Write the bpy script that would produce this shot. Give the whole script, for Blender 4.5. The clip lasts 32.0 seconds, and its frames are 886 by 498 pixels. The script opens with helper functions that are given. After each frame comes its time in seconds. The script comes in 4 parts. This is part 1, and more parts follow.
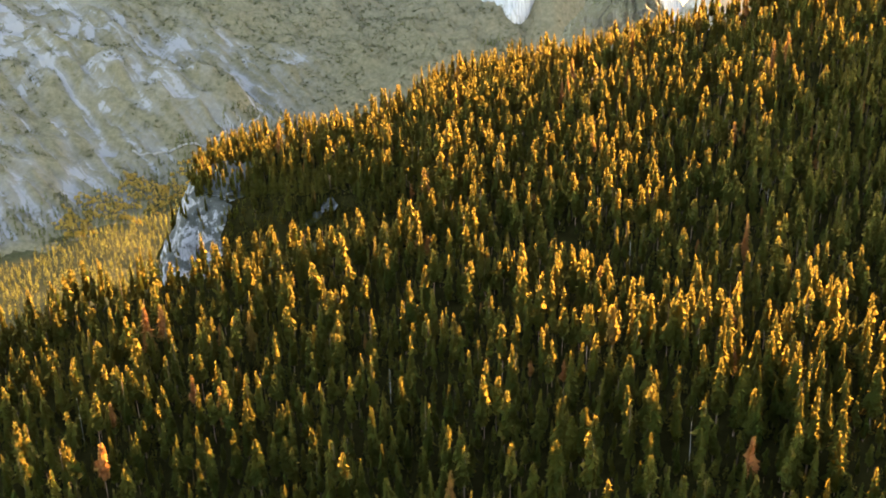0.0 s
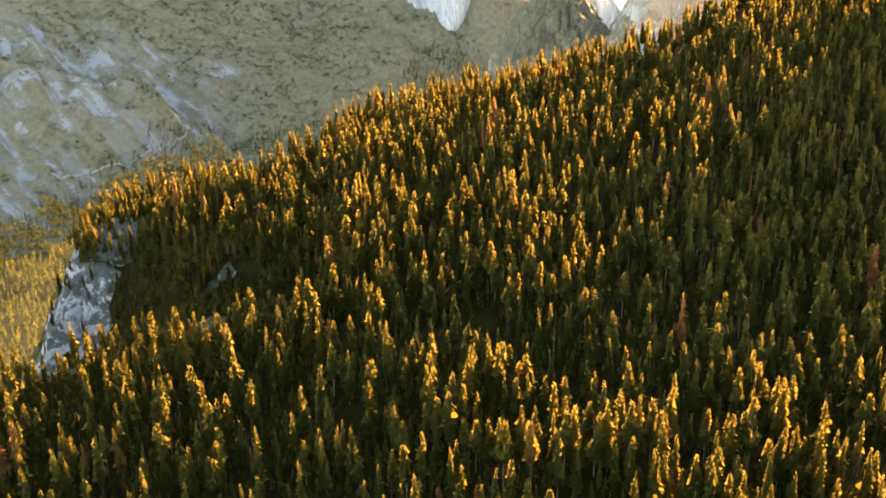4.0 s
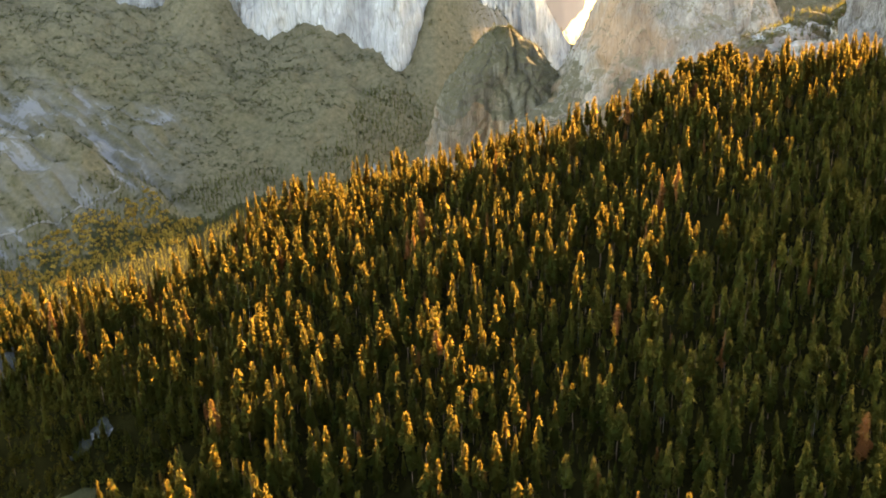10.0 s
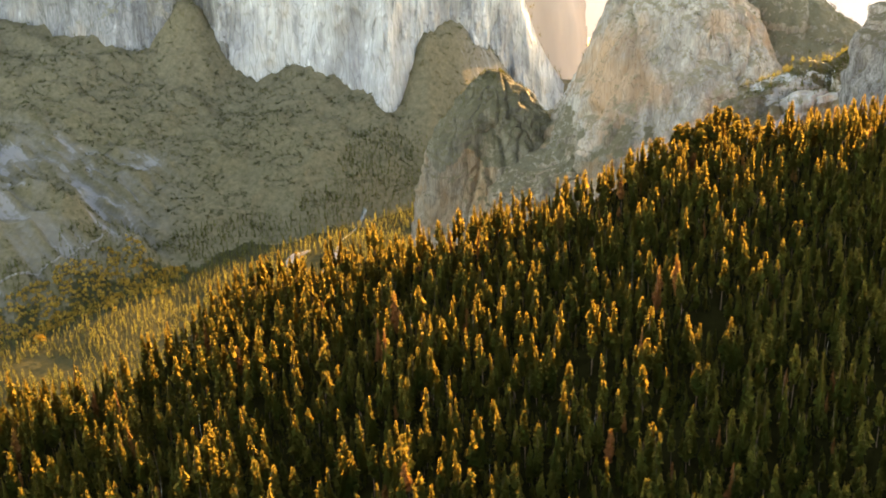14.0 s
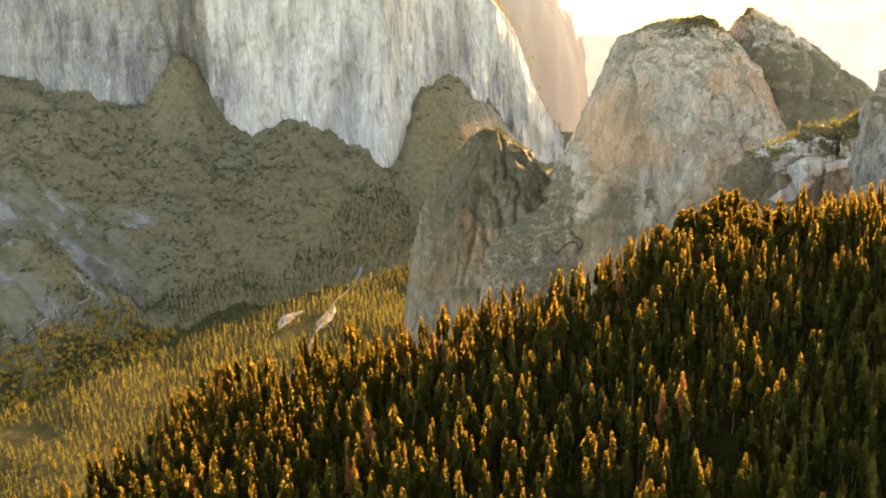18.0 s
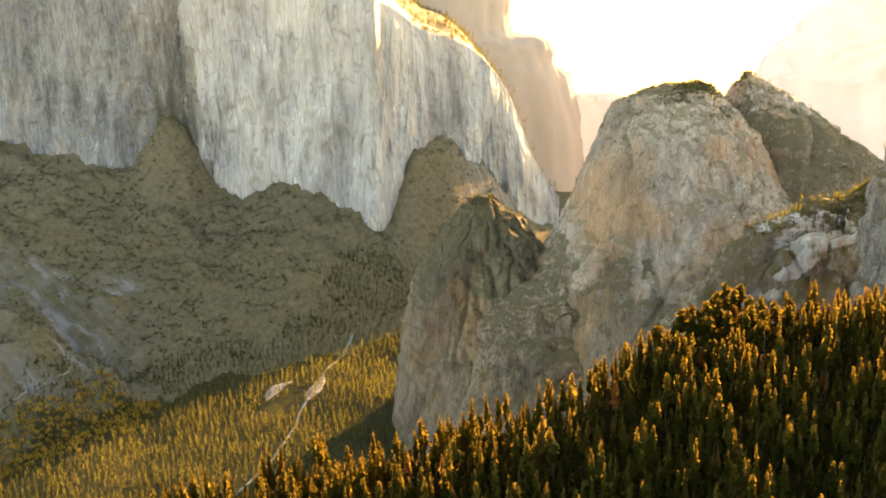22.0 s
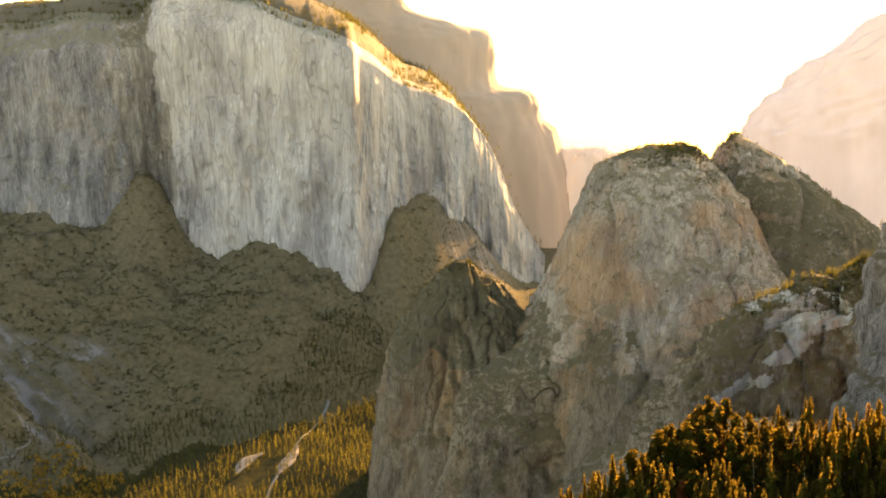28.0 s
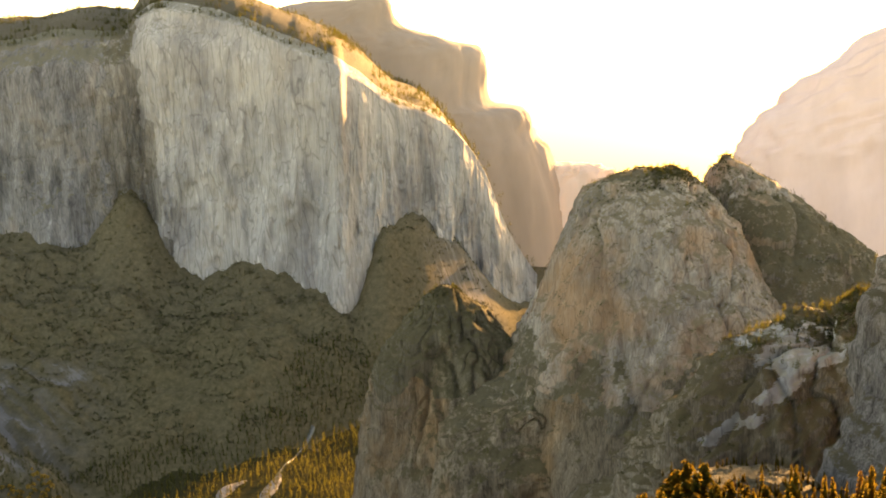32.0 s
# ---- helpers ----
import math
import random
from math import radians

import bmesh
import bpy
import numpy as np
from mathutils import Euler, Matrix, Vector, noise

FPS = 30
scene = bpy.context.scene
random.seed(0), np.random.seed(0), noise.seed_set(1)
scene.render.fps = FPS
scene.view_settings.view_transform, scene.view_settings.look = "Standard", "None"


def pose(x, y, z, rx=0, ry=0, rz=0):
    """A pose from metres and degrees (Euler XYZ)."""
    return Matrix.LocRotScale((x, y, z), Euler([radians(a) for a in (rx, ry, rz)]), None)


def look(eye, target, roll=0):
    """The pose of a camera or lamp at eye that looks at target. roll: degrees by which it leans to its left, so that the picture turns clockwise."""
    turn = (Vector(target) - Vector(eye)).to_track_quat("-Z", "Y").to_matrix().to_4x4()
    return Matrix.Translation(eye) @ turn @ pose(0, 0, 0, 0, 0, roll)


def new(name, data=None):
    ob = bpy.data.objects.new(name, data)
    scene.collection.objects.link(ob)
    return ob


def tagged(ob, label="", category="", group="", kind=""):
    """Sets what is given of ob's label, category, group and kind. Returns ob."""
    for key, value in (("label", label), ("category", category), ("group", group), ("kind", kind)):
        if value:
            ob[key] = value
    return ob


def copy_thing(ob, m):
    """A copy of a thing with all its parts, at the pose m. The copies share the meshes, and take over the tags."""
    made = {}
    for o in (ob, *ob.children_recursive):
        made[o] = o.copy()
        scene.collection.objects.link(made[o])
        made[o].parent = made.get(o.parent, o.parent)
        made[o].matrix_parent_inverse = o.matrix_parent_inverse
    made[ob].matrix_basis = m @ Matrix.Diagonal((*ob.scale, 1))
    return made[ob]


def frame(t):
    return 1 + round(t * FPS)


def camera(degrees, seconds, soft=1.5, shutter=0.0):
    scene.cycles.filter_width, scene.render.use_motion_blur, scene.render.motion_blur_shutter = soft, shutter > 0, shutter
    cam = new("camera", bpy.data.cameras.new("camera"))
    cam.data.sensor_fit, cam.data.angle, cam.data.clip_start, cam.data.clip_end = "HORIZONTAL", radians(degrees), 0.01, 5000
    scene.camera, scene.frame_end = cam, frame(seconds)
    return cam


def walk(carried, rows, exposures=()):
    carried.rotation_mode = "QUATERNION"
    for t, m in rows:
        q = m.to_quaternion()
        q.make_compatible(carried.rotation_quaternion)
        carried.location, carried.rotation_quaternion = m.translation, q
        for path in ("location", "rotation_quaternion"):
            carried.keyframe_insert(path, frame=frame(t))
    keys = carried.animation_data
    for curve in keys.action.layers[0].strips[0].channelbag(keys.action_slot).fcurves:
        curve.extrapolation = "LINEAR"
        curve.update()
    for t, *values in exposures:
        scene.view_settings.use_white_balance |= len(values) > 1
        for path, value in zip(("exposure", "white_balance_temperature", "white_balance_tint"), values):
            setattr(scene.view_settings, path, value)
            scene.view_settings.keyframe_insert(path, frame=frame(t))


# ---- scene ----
cam = camera(45.9, 32.0, soft=1.8)
METRES, EYE, TILT, LEAN, TURN = 750.0, 1130.0, -23.0, 1.0, 0.0
ROWS = [
    (0.0, 0.0, 0.0, 0.0, 0.0, 0.0, -0.0),
    (0.5, 0.0051, 0.0149, 0.0096, -0.39, -0.05, 0.23),
    (1.0, 0.0104, 0.0296, 0.0191, -0.76, -0.08, 0.43),
    (1.5, 0.0154, 0.0441, 0.0285, -1.16, -0.11, 0.65),
    (2.0, 0.0208, 0.0589, 0.0381, -1.53, -0.16, 0.85),
    (2.5, 0.0257, 0.0731, 0.0476, -1.92, -0.19, 1.07),
    (3.0, 0.0311, 0.0875, 0.057, -2.26, -0.18, 1.25),
    (3.5, 0.0363, 0.1015, 0.0664, -2.58, -0.18, 1.44),
    (5.5, 0.0562, 0.1563, 0.1036, -3.78, -0.02, 2.03),
    (6.0, 0.0609, 0.1702, 0.1131, -4.05, 0.01, 2.2),
    (6.5, 0.0658, 0.184, 0.1224, -4.26, 0.07, 2.33),
    (7.0, 0.0707, 0.1974, 0.132, -4.44, 0.14, 2.49),
    (7.5, 0.0754, 0.2111, 0.141, -4.59, 0.27, 2.56),
    (8.0, 0.0802, 0.2246, 0.1504, -4.71, 0.38, 2.65),
    (8.5, 0.084, 0.238, 0.1597, -4.84, 0.53, 2.73),
    (9.0, 0.0883, 0.2516, 0.1691, -4.93, 0.68, 2.78),
    (9.5, 0.0928, 0.2646, 0.1781, -5.01, 0.86, 2.86),
    (10.0, 0.0969, 0.2779, 0.187, -5.11, 1.03, 2.89),
    (10.5, 0.1017, 0.2906, 0.1958, -5.16, 1.19, 2.99),
    (11.0, 0.1061, 0.3035, 0.2049, -5.21, 1.35, 3.05),
    (11.5, 0.11, 0.3165, 0.2142, -5.28, 1.52, 3.1),
    (12.0, 0.1146, 0.3294, 0.2227, -5.3, 1.75, 3.16),
    (12.5, 0.1189, 0.3423, 0.2316, -5.32, 1.98, 3.19),
    (13.0, 0.1232, 0.3551, 0.2404, -5.3, 2.19, 3.22),
    (13.5, 0.1278, 0.3679, 0.249, -5.27, 2.41, 3.27),
    (14.0, 0.1321, 0.3807, 0.2575, -5.26, 2.66, 3.28),
    (14.5, 0.1365, 0.3932, 0.266, -5.24, 2.93, 3.29),
    (16.5, 0.1545, 0.4438, 0.2998, -5.17, 4.08, 3.36),
    (17.0, 0.1587, 0.4563, 0.3079, -5.15, 4.41, 3.36),
    (17.5, 0.1628, 0.4687, 0.3165, -5.14, 4.75, 3.35),
    (18.0, 0.1673, 0.4811, 0.3248, -5.13, 5.1, 3.35),
    (18.5, 0.1714, 0.4935, 0.3336, -5.14, 5.42, 3.36),
    (19.0, 0.1758, 0.5057, 0.3417, -5.12, 5.78, 3.39),
    (19.5, 0.1799, 0.518, 0.3501, -5.11, 6.13, 3.4),
    (20.0, 0.1841, 0.5304, 0.3586, -5.12, 6.51, 3.42),
    (20.5, 0.1886, 0.5425, 0.3668, -5.13, 6.92, 3.49),
    (21.0, 0.1931, 0.5548, 0.375, -5.15, 7.31, 3.55),
    (21.5, 0.1976, 0.5665, 0.3832, -5.18, 7.66, 3.58),
    (22.0, 0.2025, 0.5784, 0.3913, -5.2, 7.97, 3.62),
    (22.5, 0.2079, 0.5903, 0.3991, -5.22, 8.24, 3.63),
    (23.0, 0.2132, 0.602, 0.407, -5.24, 8.5, 3.64),
    (23.5, 0.2186, 0.6133, 0.4148, -5.26, 8.75, 3.65),
    (24.0, 0.2241, 0.6244, 0.4225, -5.3, 8.98, 3.67),
    (24.5, 0.2295, 0.6349, 0.4303, -5.34, 9.22, 3.69),
    (25.0, 0.2349, 0.6454, 0.438, -5.35, 9.44, 3.73),
    (25.5, 0.2408, 0.6561, 0.4458, -5.36, 9.61, 3.73),
    (27.5, 0.2612, 0.6943, 0.4662, -5.62, 10.36, 3.74),
    (28.0, 0.2673, 0.7044, 0.473, -5.65, 10.51, 3.75),
    (28.5, 0.2732, 0.7137, 0.4797, -5.68, 10.64, 3.77),
    (29.0, 0.2798, 0.7238, 0.4863, -5.71, 10.75, 3.81),
    (29.5, 0.2867, 0.7339, 0.4928, -5.73, 10.85, 3.82),
    (30.0, 0.294, 0.7444, 0.4991, -5.73, 10.94, 3.83),
    (30.5, 0.3008, 0.7535, 0.5056, -5.74, 11.02, 3.82),
    (31.0, 0.3082, 0.7635, 0.5116, -5.73, 11.09, 3.81),
    (31.5, 0.3153, 0.7724, 0.5179, -5.73, 11.14, 3.8),
    (32.0, 0.3234, 0.7825, 0.5237, -5.71, 11.18, 3.8),
]
walk(cam, [(t, pose(0, 0, EYE, TILT, LEAN, TURN) @ pose(METRES * x, METRES * y, METRES * z, 90 + pitch, roll, yaw)) for t, x, y, z, yaw, pitch, roll in ROWS],
     [(0.0, 4.55, 9600, 16), (6.0, 4.22, 9700, 16), (14.0, 3.9, 11200, 15), (25.0, 3.28, 13600, 17), (32.0, 2.83, 14500, 19)])

# ---- world and sun ----
SUN_AZ, SUN_EL = 42.0, 9.8          # degrees to the right of +y, above the horizon
world = bpy.data.worlds.new("morning_sky")
scene.world = world
world.use_nodes = True
wn = world.node_tree
sky = wn.nodes.new("ShaderNodeTexSky")
sky.sky_type = "NISHITA"
sky.sun_disc = False
sky.sun_elevation = radians(SUN_EL)
sky.sun_rotation = radians(SUN_AZ)
sky.altitude = 1500
sky.air_density, sky.dust_density, sky.ozone_density = 0.9, 1.1, 1.0
wn.nodes["Background"].inputs["Strength"].default_value = 0.115
wn.links.new(sky.outputs[0], wn.nodes["Background"].inputs["Color"])

sun = new("sun", bpy.data.lights.new("sun", "SUN"))
sun.data.energy = 4.4
sun.data.angle = radians(0.6)
sun.data.color = (1.0, 0.70, 0.40)
sd = Vector((math.sin(radians(SUN_AZ)) * math.cos(radians(SUN_EL)), math.cos(radians(SUN_AZ)) * math.cos(radians(SUN_EL)), math.sin(radians(SUN_EL))))
sun.matrix_world = look(sd * 100, (0, 0, 0))


# ---- numeric helpers ----
def vnoise(x, y, z=None, seed=0):
    """Smooth lattice noise in -1..1 on arrays."""
    x = np.asarray(x, float)
    y = np.asarray(y, float) + np.zeros_like(x)
    z = np.zeros_like(x) if z is None else np.asarray(z, float) + np.zeros_like(x)
    xi, yi, zi = np.floor(x).astype(np.int64), np.floor(y).astype(np.int64), np.floor(z).astype(np.int64)
    u, v, w = x - xi, y - yi, z - zi
    u, v, w = (a * a * a * (a * (a * 6 - 15) + 10) for a in (u, v, w))

    def lattice(i, j, k):
        n = (i * 374761393 + j * 668265263 + k * 1274126177 + seed * 974634777) & 0x7FFFFFFF
        n = ((n ^ (n >> 13)) * 1274126177) & 0x7FFFFFFF
        n = ((n ^ (n >> 16)) * 668265263) & 0x7FFFFFFF
        return (n & 0xFFFF) / 32767.5 - 1.0

    out = 0.0
    for a in (0, 1):
        for b in (0, 1):
            for c in (0, 1):
                out = out + lattice(xi + a, yi + b, zi + c) * (u if a else 1 - u) * (v if b else 1 - v) * (w if c else 1 - w)
    return out


def fbm(x, y, z=None, octaves=4, seed=0):
    total, amp, k = 0.0, 1.0, 1.0
    for o in range(octaves):
        total = total + amp * vnoise(x * k, y * k, None if z is None else z * k, seed + o)
        amp, k = amp * 0.5, k * 2.03
    return total


def smooth(a, b, x):
    t = np.clip((x - a) / (b - a), 0, 1)
    return t * t * (3 - 2 * t)


def catmull(points, n):
    """A smooth curve through the points, n samples."""
    p = np.array(points, float)
    p = np.vstack([2 * p[0] - p[1], p, 2 * p[-1] - p[-2]])
    t = np.linspace(0, len(p) - 3 - 1e-6, n)
    i = t.astype(int)
    f = (t - i)[:, None]
    a, b, c, d = p[i], p[i + 1], p[i + 2], p[i + 3]
    return 0.5 * (2 * b + (c - a) * f + (2 * a - 5 * b + 4 * c - d) * f ** 2 + (3 * b - a - 3 * c + d) * f ** 3)


def line_distance(px, py, line):
    """Signed distance to a polyline, positive to the left of its run."""
    best, sign = np.full(np.shape(px), 1e9), np.zeros(np.shape(px))
    for (ax, ay), (bx, by) in zip(line[:-1], line[1:]):
        dx, dy = bx - ax, by - ay
        t = np.clip(((px - ax) * dx + (py - ay) * dy) / (dx * dx + dy * dy), 0, 1)
        ex, ey = px - ax - t * dx, py - ay - t * dy
        d = np.hypot(ex, ey)
        near = d < best
        best = np.where(near, d, best)
        sign = np.where(near, np.sign(dx * ey - dy * ex), sign)
    return best * sign


def inside(px, py, ring):
    """Whether points lie within a closed ring."""
    hit = np.zeros(np.shape(px), bool)
    for (ax, ay), (bx, by) in zip(ring, ring[1:] + ring[:1]):
        cross = ((ay > py) != (by > py)) & (px < (bx - ax) * (py - ay) / (by - ay + 1e-9) + ax)
        hit ^= cross
    return hit


def mesh_from(name, verts, faces, tint=None, flat=True):
    """A mesh from arrays; faces is (n, 3) or (n, 4)."""
    me = bpy.data.meshes.new(name)
    verts, faces = np.asarray(verts, np.float32), np.asarray(faces, np.int32)
    n, k = faces.shape
    me.vertices.add(len(verts))
    me.vertices.foreach_set("co", verts.ravel())
    me.loops.add(n * k)
    me.loops.foreach_set("vertex_index", faces.ravel())
    me.polygons.add(n)
    me.polygons.foreach_set("loop_start", np.arange(0, n * k, k, dtype=np.int32))
    me.polygons.foreach_set("use_smooth", np.full(n, not flat, dtype=bool))
    if tint is not None:
        layer = me.attributes.new("tint", "FLOAT", "POINT")
        layer.data.foreach_set("value", np.asarray(tint, np.float32))
    me.update(calc_edges=True)
    return me


def grid_faces(rows, cols, wrap=False):
    r, c = np.meshgrid(np.arange(rows - 1), np.arange(cols if wrap else cols - 1), indexing="ij")
    a, b = r * cols + c, r * cols + (c + 1) % cols
    return np.stack([a, b, b + cols, a + cols], -1).reshape(-1, 4)


# ---- materials ----
def material(name):
    m = bpy.data.materials.new(name)
    m.use_nodes = True
    return m, m.node_tree.nodes, m.node_tree.links


def ramp(nodes, stops):
    r = nodes.new("ShaderNodeValToRGB")
    e = r.color_ramp.elements
    e[0].position, e[0].color = stops[0][0], (*stops[0][1], 1)
    e[1].position, e[1].color = stops[-1][0], (*stops[-1][1], 1)
    for p, c in stops[1:-1]:
        k = e.new(p)
        k.color = (*c, 1)
    return r


def noise_node(nodes, links, vec, scale, detail=6, rough=0.6):
    n = nodes.new("ShaderNodeTexNoise")
    n.inputs["Scale"].default_value, n.inputs["Detail"].default_value, n.inputs["Roughness"].default_value = scale, detail, rough
    links.new(vec, n.inputs["Vector"])
    return n


def stretched(nodes, links, sx, sy, sz):
    g = nodes.new("ShaderNodeNewGeometry")
    m = nodes.new("ShaderNodeMapping")
    m.inputs["Scale"].default_value = (sx, sy, sz)
    links.new(g.outputs["Position"], m.inputs["Vector"])
    return m.outputs["Vector"]


def mixed(nodes, links, fac, a, b):
    m = nodes.new("ShaderNodeMix")
    m.data_type = "RGBA"
    for s, v in ((m.inputs[0], fac), (m.inputs[6], a), (m.inputs[7], b)):
        if isinstance(v, (int, float)):
            s.default_value = v
        elif isinstance(v, tuple):
            s.default_value = (*v, 1)
        else:
            links.new(v, s)
    return m.outputs[2]


def granite(name, pale, dark, stain, brush, streak=0.02, brush_from=0.55, stain_at=0.62, mottle=0.42, relief=6.0, spots=0.045):
    """Granite with upright water streaks, rusty stains and brush on its ledges."""
    m, nodes, links = material(name)
    b = nodes["Principled BSDF"]
    b.inputs["Roughness"].default_value = 0.9
    b.inputs["Specular IOR Level"].default_value = 0.2
    up = stretched(nodes, links, streak, streak, streak * 0.09)
    streaks = noise_node(nodes, links, up, 1.0, 9, 0.62)
    thin_up = stretched(nodes, links, streak * 7.0, streak * 7.0, streak * 0.6)
    lines = noise_node(nodes, links, thin_up, 1.0, 6, 0.7)
    weave = nodes.new("ShaderNodeMix")
    weave.inputs[0].default_value = 0.58
    links.new(streaks.outputs[0], weave.inputs[2])
    links.new(lines.outputs[0], weave.inputs[3])
    r1 = ramp(nodes, [(0.38, dark), (0.49, tuple((p + d) / 2 for p, d in zip(pale, dark))), (0.60, pale)])
    links.new(weave.outputs[0], r1.inputs[0])
    wide = stretched(nodes, links, 0.006, 0.006, 0.004)
    patches = noise_node(nodes, links, wide, 1.0, 7, 0.6)
    r2 = ramp(nodes, [(stain_at - 0.08, (0, 0, 0)), (stain_at + 0.08, (0.6, 0.6, 0.6))])
    links.new(patches.outputs[0], r2.inputs[0])
    col = mixed(nodes, links, r2.outputs[0], r1.outputs[0], stain)
    tone = noise_node(nodes, links, stretched(nodes, links, 0.0045, 0.0045, 0.0022), 1.0, 6, 0.65)
    r4 = ramp(nodes, [(0.38, (mottle, mottle, mottle * 1.04)), (0.56, (1, 1, 1))])
    links.new(tone.outputs[0], r4.inputs[0])
    mul = nodes.new("ShaderNodeMix")
    mul.data_type, mul.blend_type = "RGBA", "MULTIPLY"
    mul.inputs[0].default_value = 1.0
    links.new(col, mul.inputs[6])
    links.new(r4.outputs[0], mul.inputs[7])
    crack = nodes.new("ShaderNodeTexVoronoi")
    crack.feature = "DISTANCE_TO_EDGE"
    crack.inputs["Scale"].default_value = 1.0
    links.new(stretched(nodes, links, streak * 2.2, streak * 2.2, streak * 0.3), crack.inputs["Vector"])
    crack.inputs["Randomness"].default_value = 1.0
    r5 = ramp(nodes, [(0.0, (0.35, 0.34, 0.32)), (0.05, (1, 1, 1))])
    links.new(crack.outputs["Distance"], r5.inputs[0])
    mul2 = nodes.new("ShaderNodeMix")
    mul2.data_type, mul2.blend_type = "RGBA", "MULTIPLY"
    mul2.inputs[0].default_value = 0.5
    links.new(mul.outputs[2], mul2.inputs[6])
    links.new(r5.outputs[0], mul2.inputs[7])
    col = mul2.outputs[2]
    g = nodes.new("ShaderNodeNewGeometry")
    sep = nodes.new("ShaderNodeSeparateXYZ")
    links.new(g.outputs["Normal"], sep.inputs[0])
    grain = noise_node(nodes, links, stretched(nodes, links, spots, spots, spots), 1.0, 9, 0.72)
    add = nodes.new("ShaderNodeMath")
    add.operation = "MULTIPLY_ADD"
    add.inputs[1].default_value = 0.9
    tilt = nodes.new("ShaderNodeMath")
    tilt.operation = "MULTIPLY"
    tilt.inputs[1].default_value = 0.42
    links.new(sep.outputs[2], tilt.inputs[0])
    links.new(grain.outputs[0], add.inputs[0])
    links.new(tilt.outputs[0], add.inputs[2])
    r3 = ramp(nodes, [(0.4 * brush_from + 0.32, (0, 0, 0)), (0.4 * brush_from + 0.41, (0.85, 0.85, 0.85))])
    links.new(add.outputs[0], r3.inputs[0])
    col = mixed(nodes, links, r3.outputs[0], col, brush)
    chips = noise_node(nodes, links, stretched(nodes, links, 0.05, 0.05, 0.018), 1.0, 8, 0.6)
    chips.noise_type = "RIDGED_MULTIFRACTAL"
    chips.normalize = True
    r6 = ramp(nodes, [(0.25, (0.5, 0.49, 0.48)), (0.5, (1.08, 1.08, 1.08))])
    links.new(chips.outputs[0], r6.inputs[0])
    mul3 = nodes.new("ShaderNodeMix")
    mul3.data_type, mul3.blend_type = "RGBA", "MULTIPLY"
    mul3.inputs[0].default_value = 0.5
    links.new(col, mul3.inputs[6])
    links.new(r6.outputs[0], mul3.inputs[7])
    links.new(mul3.outputs[2], b.inputs["Base Color"])
    both = nodes.new("ShaderNodeMath")
    both.operation = "MULTIPLY_ADD"
    both.inputs[1].default_value = 0.5
    links.new(chips.outputs[0], both.inputs[0])
    links.new(weave.outputs[0], both.inputs[2])
    bump = nodes.new("ShaderNodeBump")
    bump.inputs["Strength"].default_value, bump.inputs["Distance"].default_value = 1.0, relief
    links.new(both.outputs[0], bump.inputs["Height"])
    links.new(bump.outputs[0], b.inputs["Normal"])
    return m


def leaf(name, dark, light, glow, dead=(0.26, 0.10, 0.05), translucent=0.45):
    """Needles: diffuse green with light coming through, a tint for each tree and some rusty ones."""
    m, nodes, links = material(name)
    out = nodes["Material Output"]
    nodes.remove(nodes["Principled BSDF"])
    t = nodes.new("ShaderNodeAttribute")
    t.attribute_name = "tint"
    g = nodes.new("ShaderNodeNewGeometry")
    mid = tuple((a + b) / 2 for a, b in zip(dark, light))
    r = ramp(nodes, [(0.0, dark), (0.5, mid), (0.972, light), (0.980, dead)])
    links.new(t.outputs["Fac"], r.inputs[0])
    v = nodes.new("ShaderNodeHueSaturation")
    mp = nodes.new("ShaderNodeMapRange")
    mp.inputs["To Min"].default_value, mp.inputs["To Max"].default_value = 0.72, 1.28
    links.new(g.outputs["Random Per Island"], mp.inputs["Value"])
    links.new(mp.outputs[0], v.inputs["Value"])
    links.new(r.outputs[0], v.inputs["Color"])
    d, tr, mx = nodes.new("ShaderNodeBsdfDiffuse"), nodes.new("ShaderNodeBsdfTranslucent"), nodes.new("ShaderNodeMixShader")
    links.new(v.outputs[0], d.inputs["Color"])
    gm = mixed(nodes, links, 0.66, v.outputs[0], glow)
    links.new(gm, tr.inputs["Color"])
    mx.inputs[0].default_value = translucent
    links.new(d.outputs[0], mx.inputs[1])
    links.new(tr.outputs[0], mx.inputs[2])
    links.new(mx.outputs[0], out.inputs["Surface"])
    return m


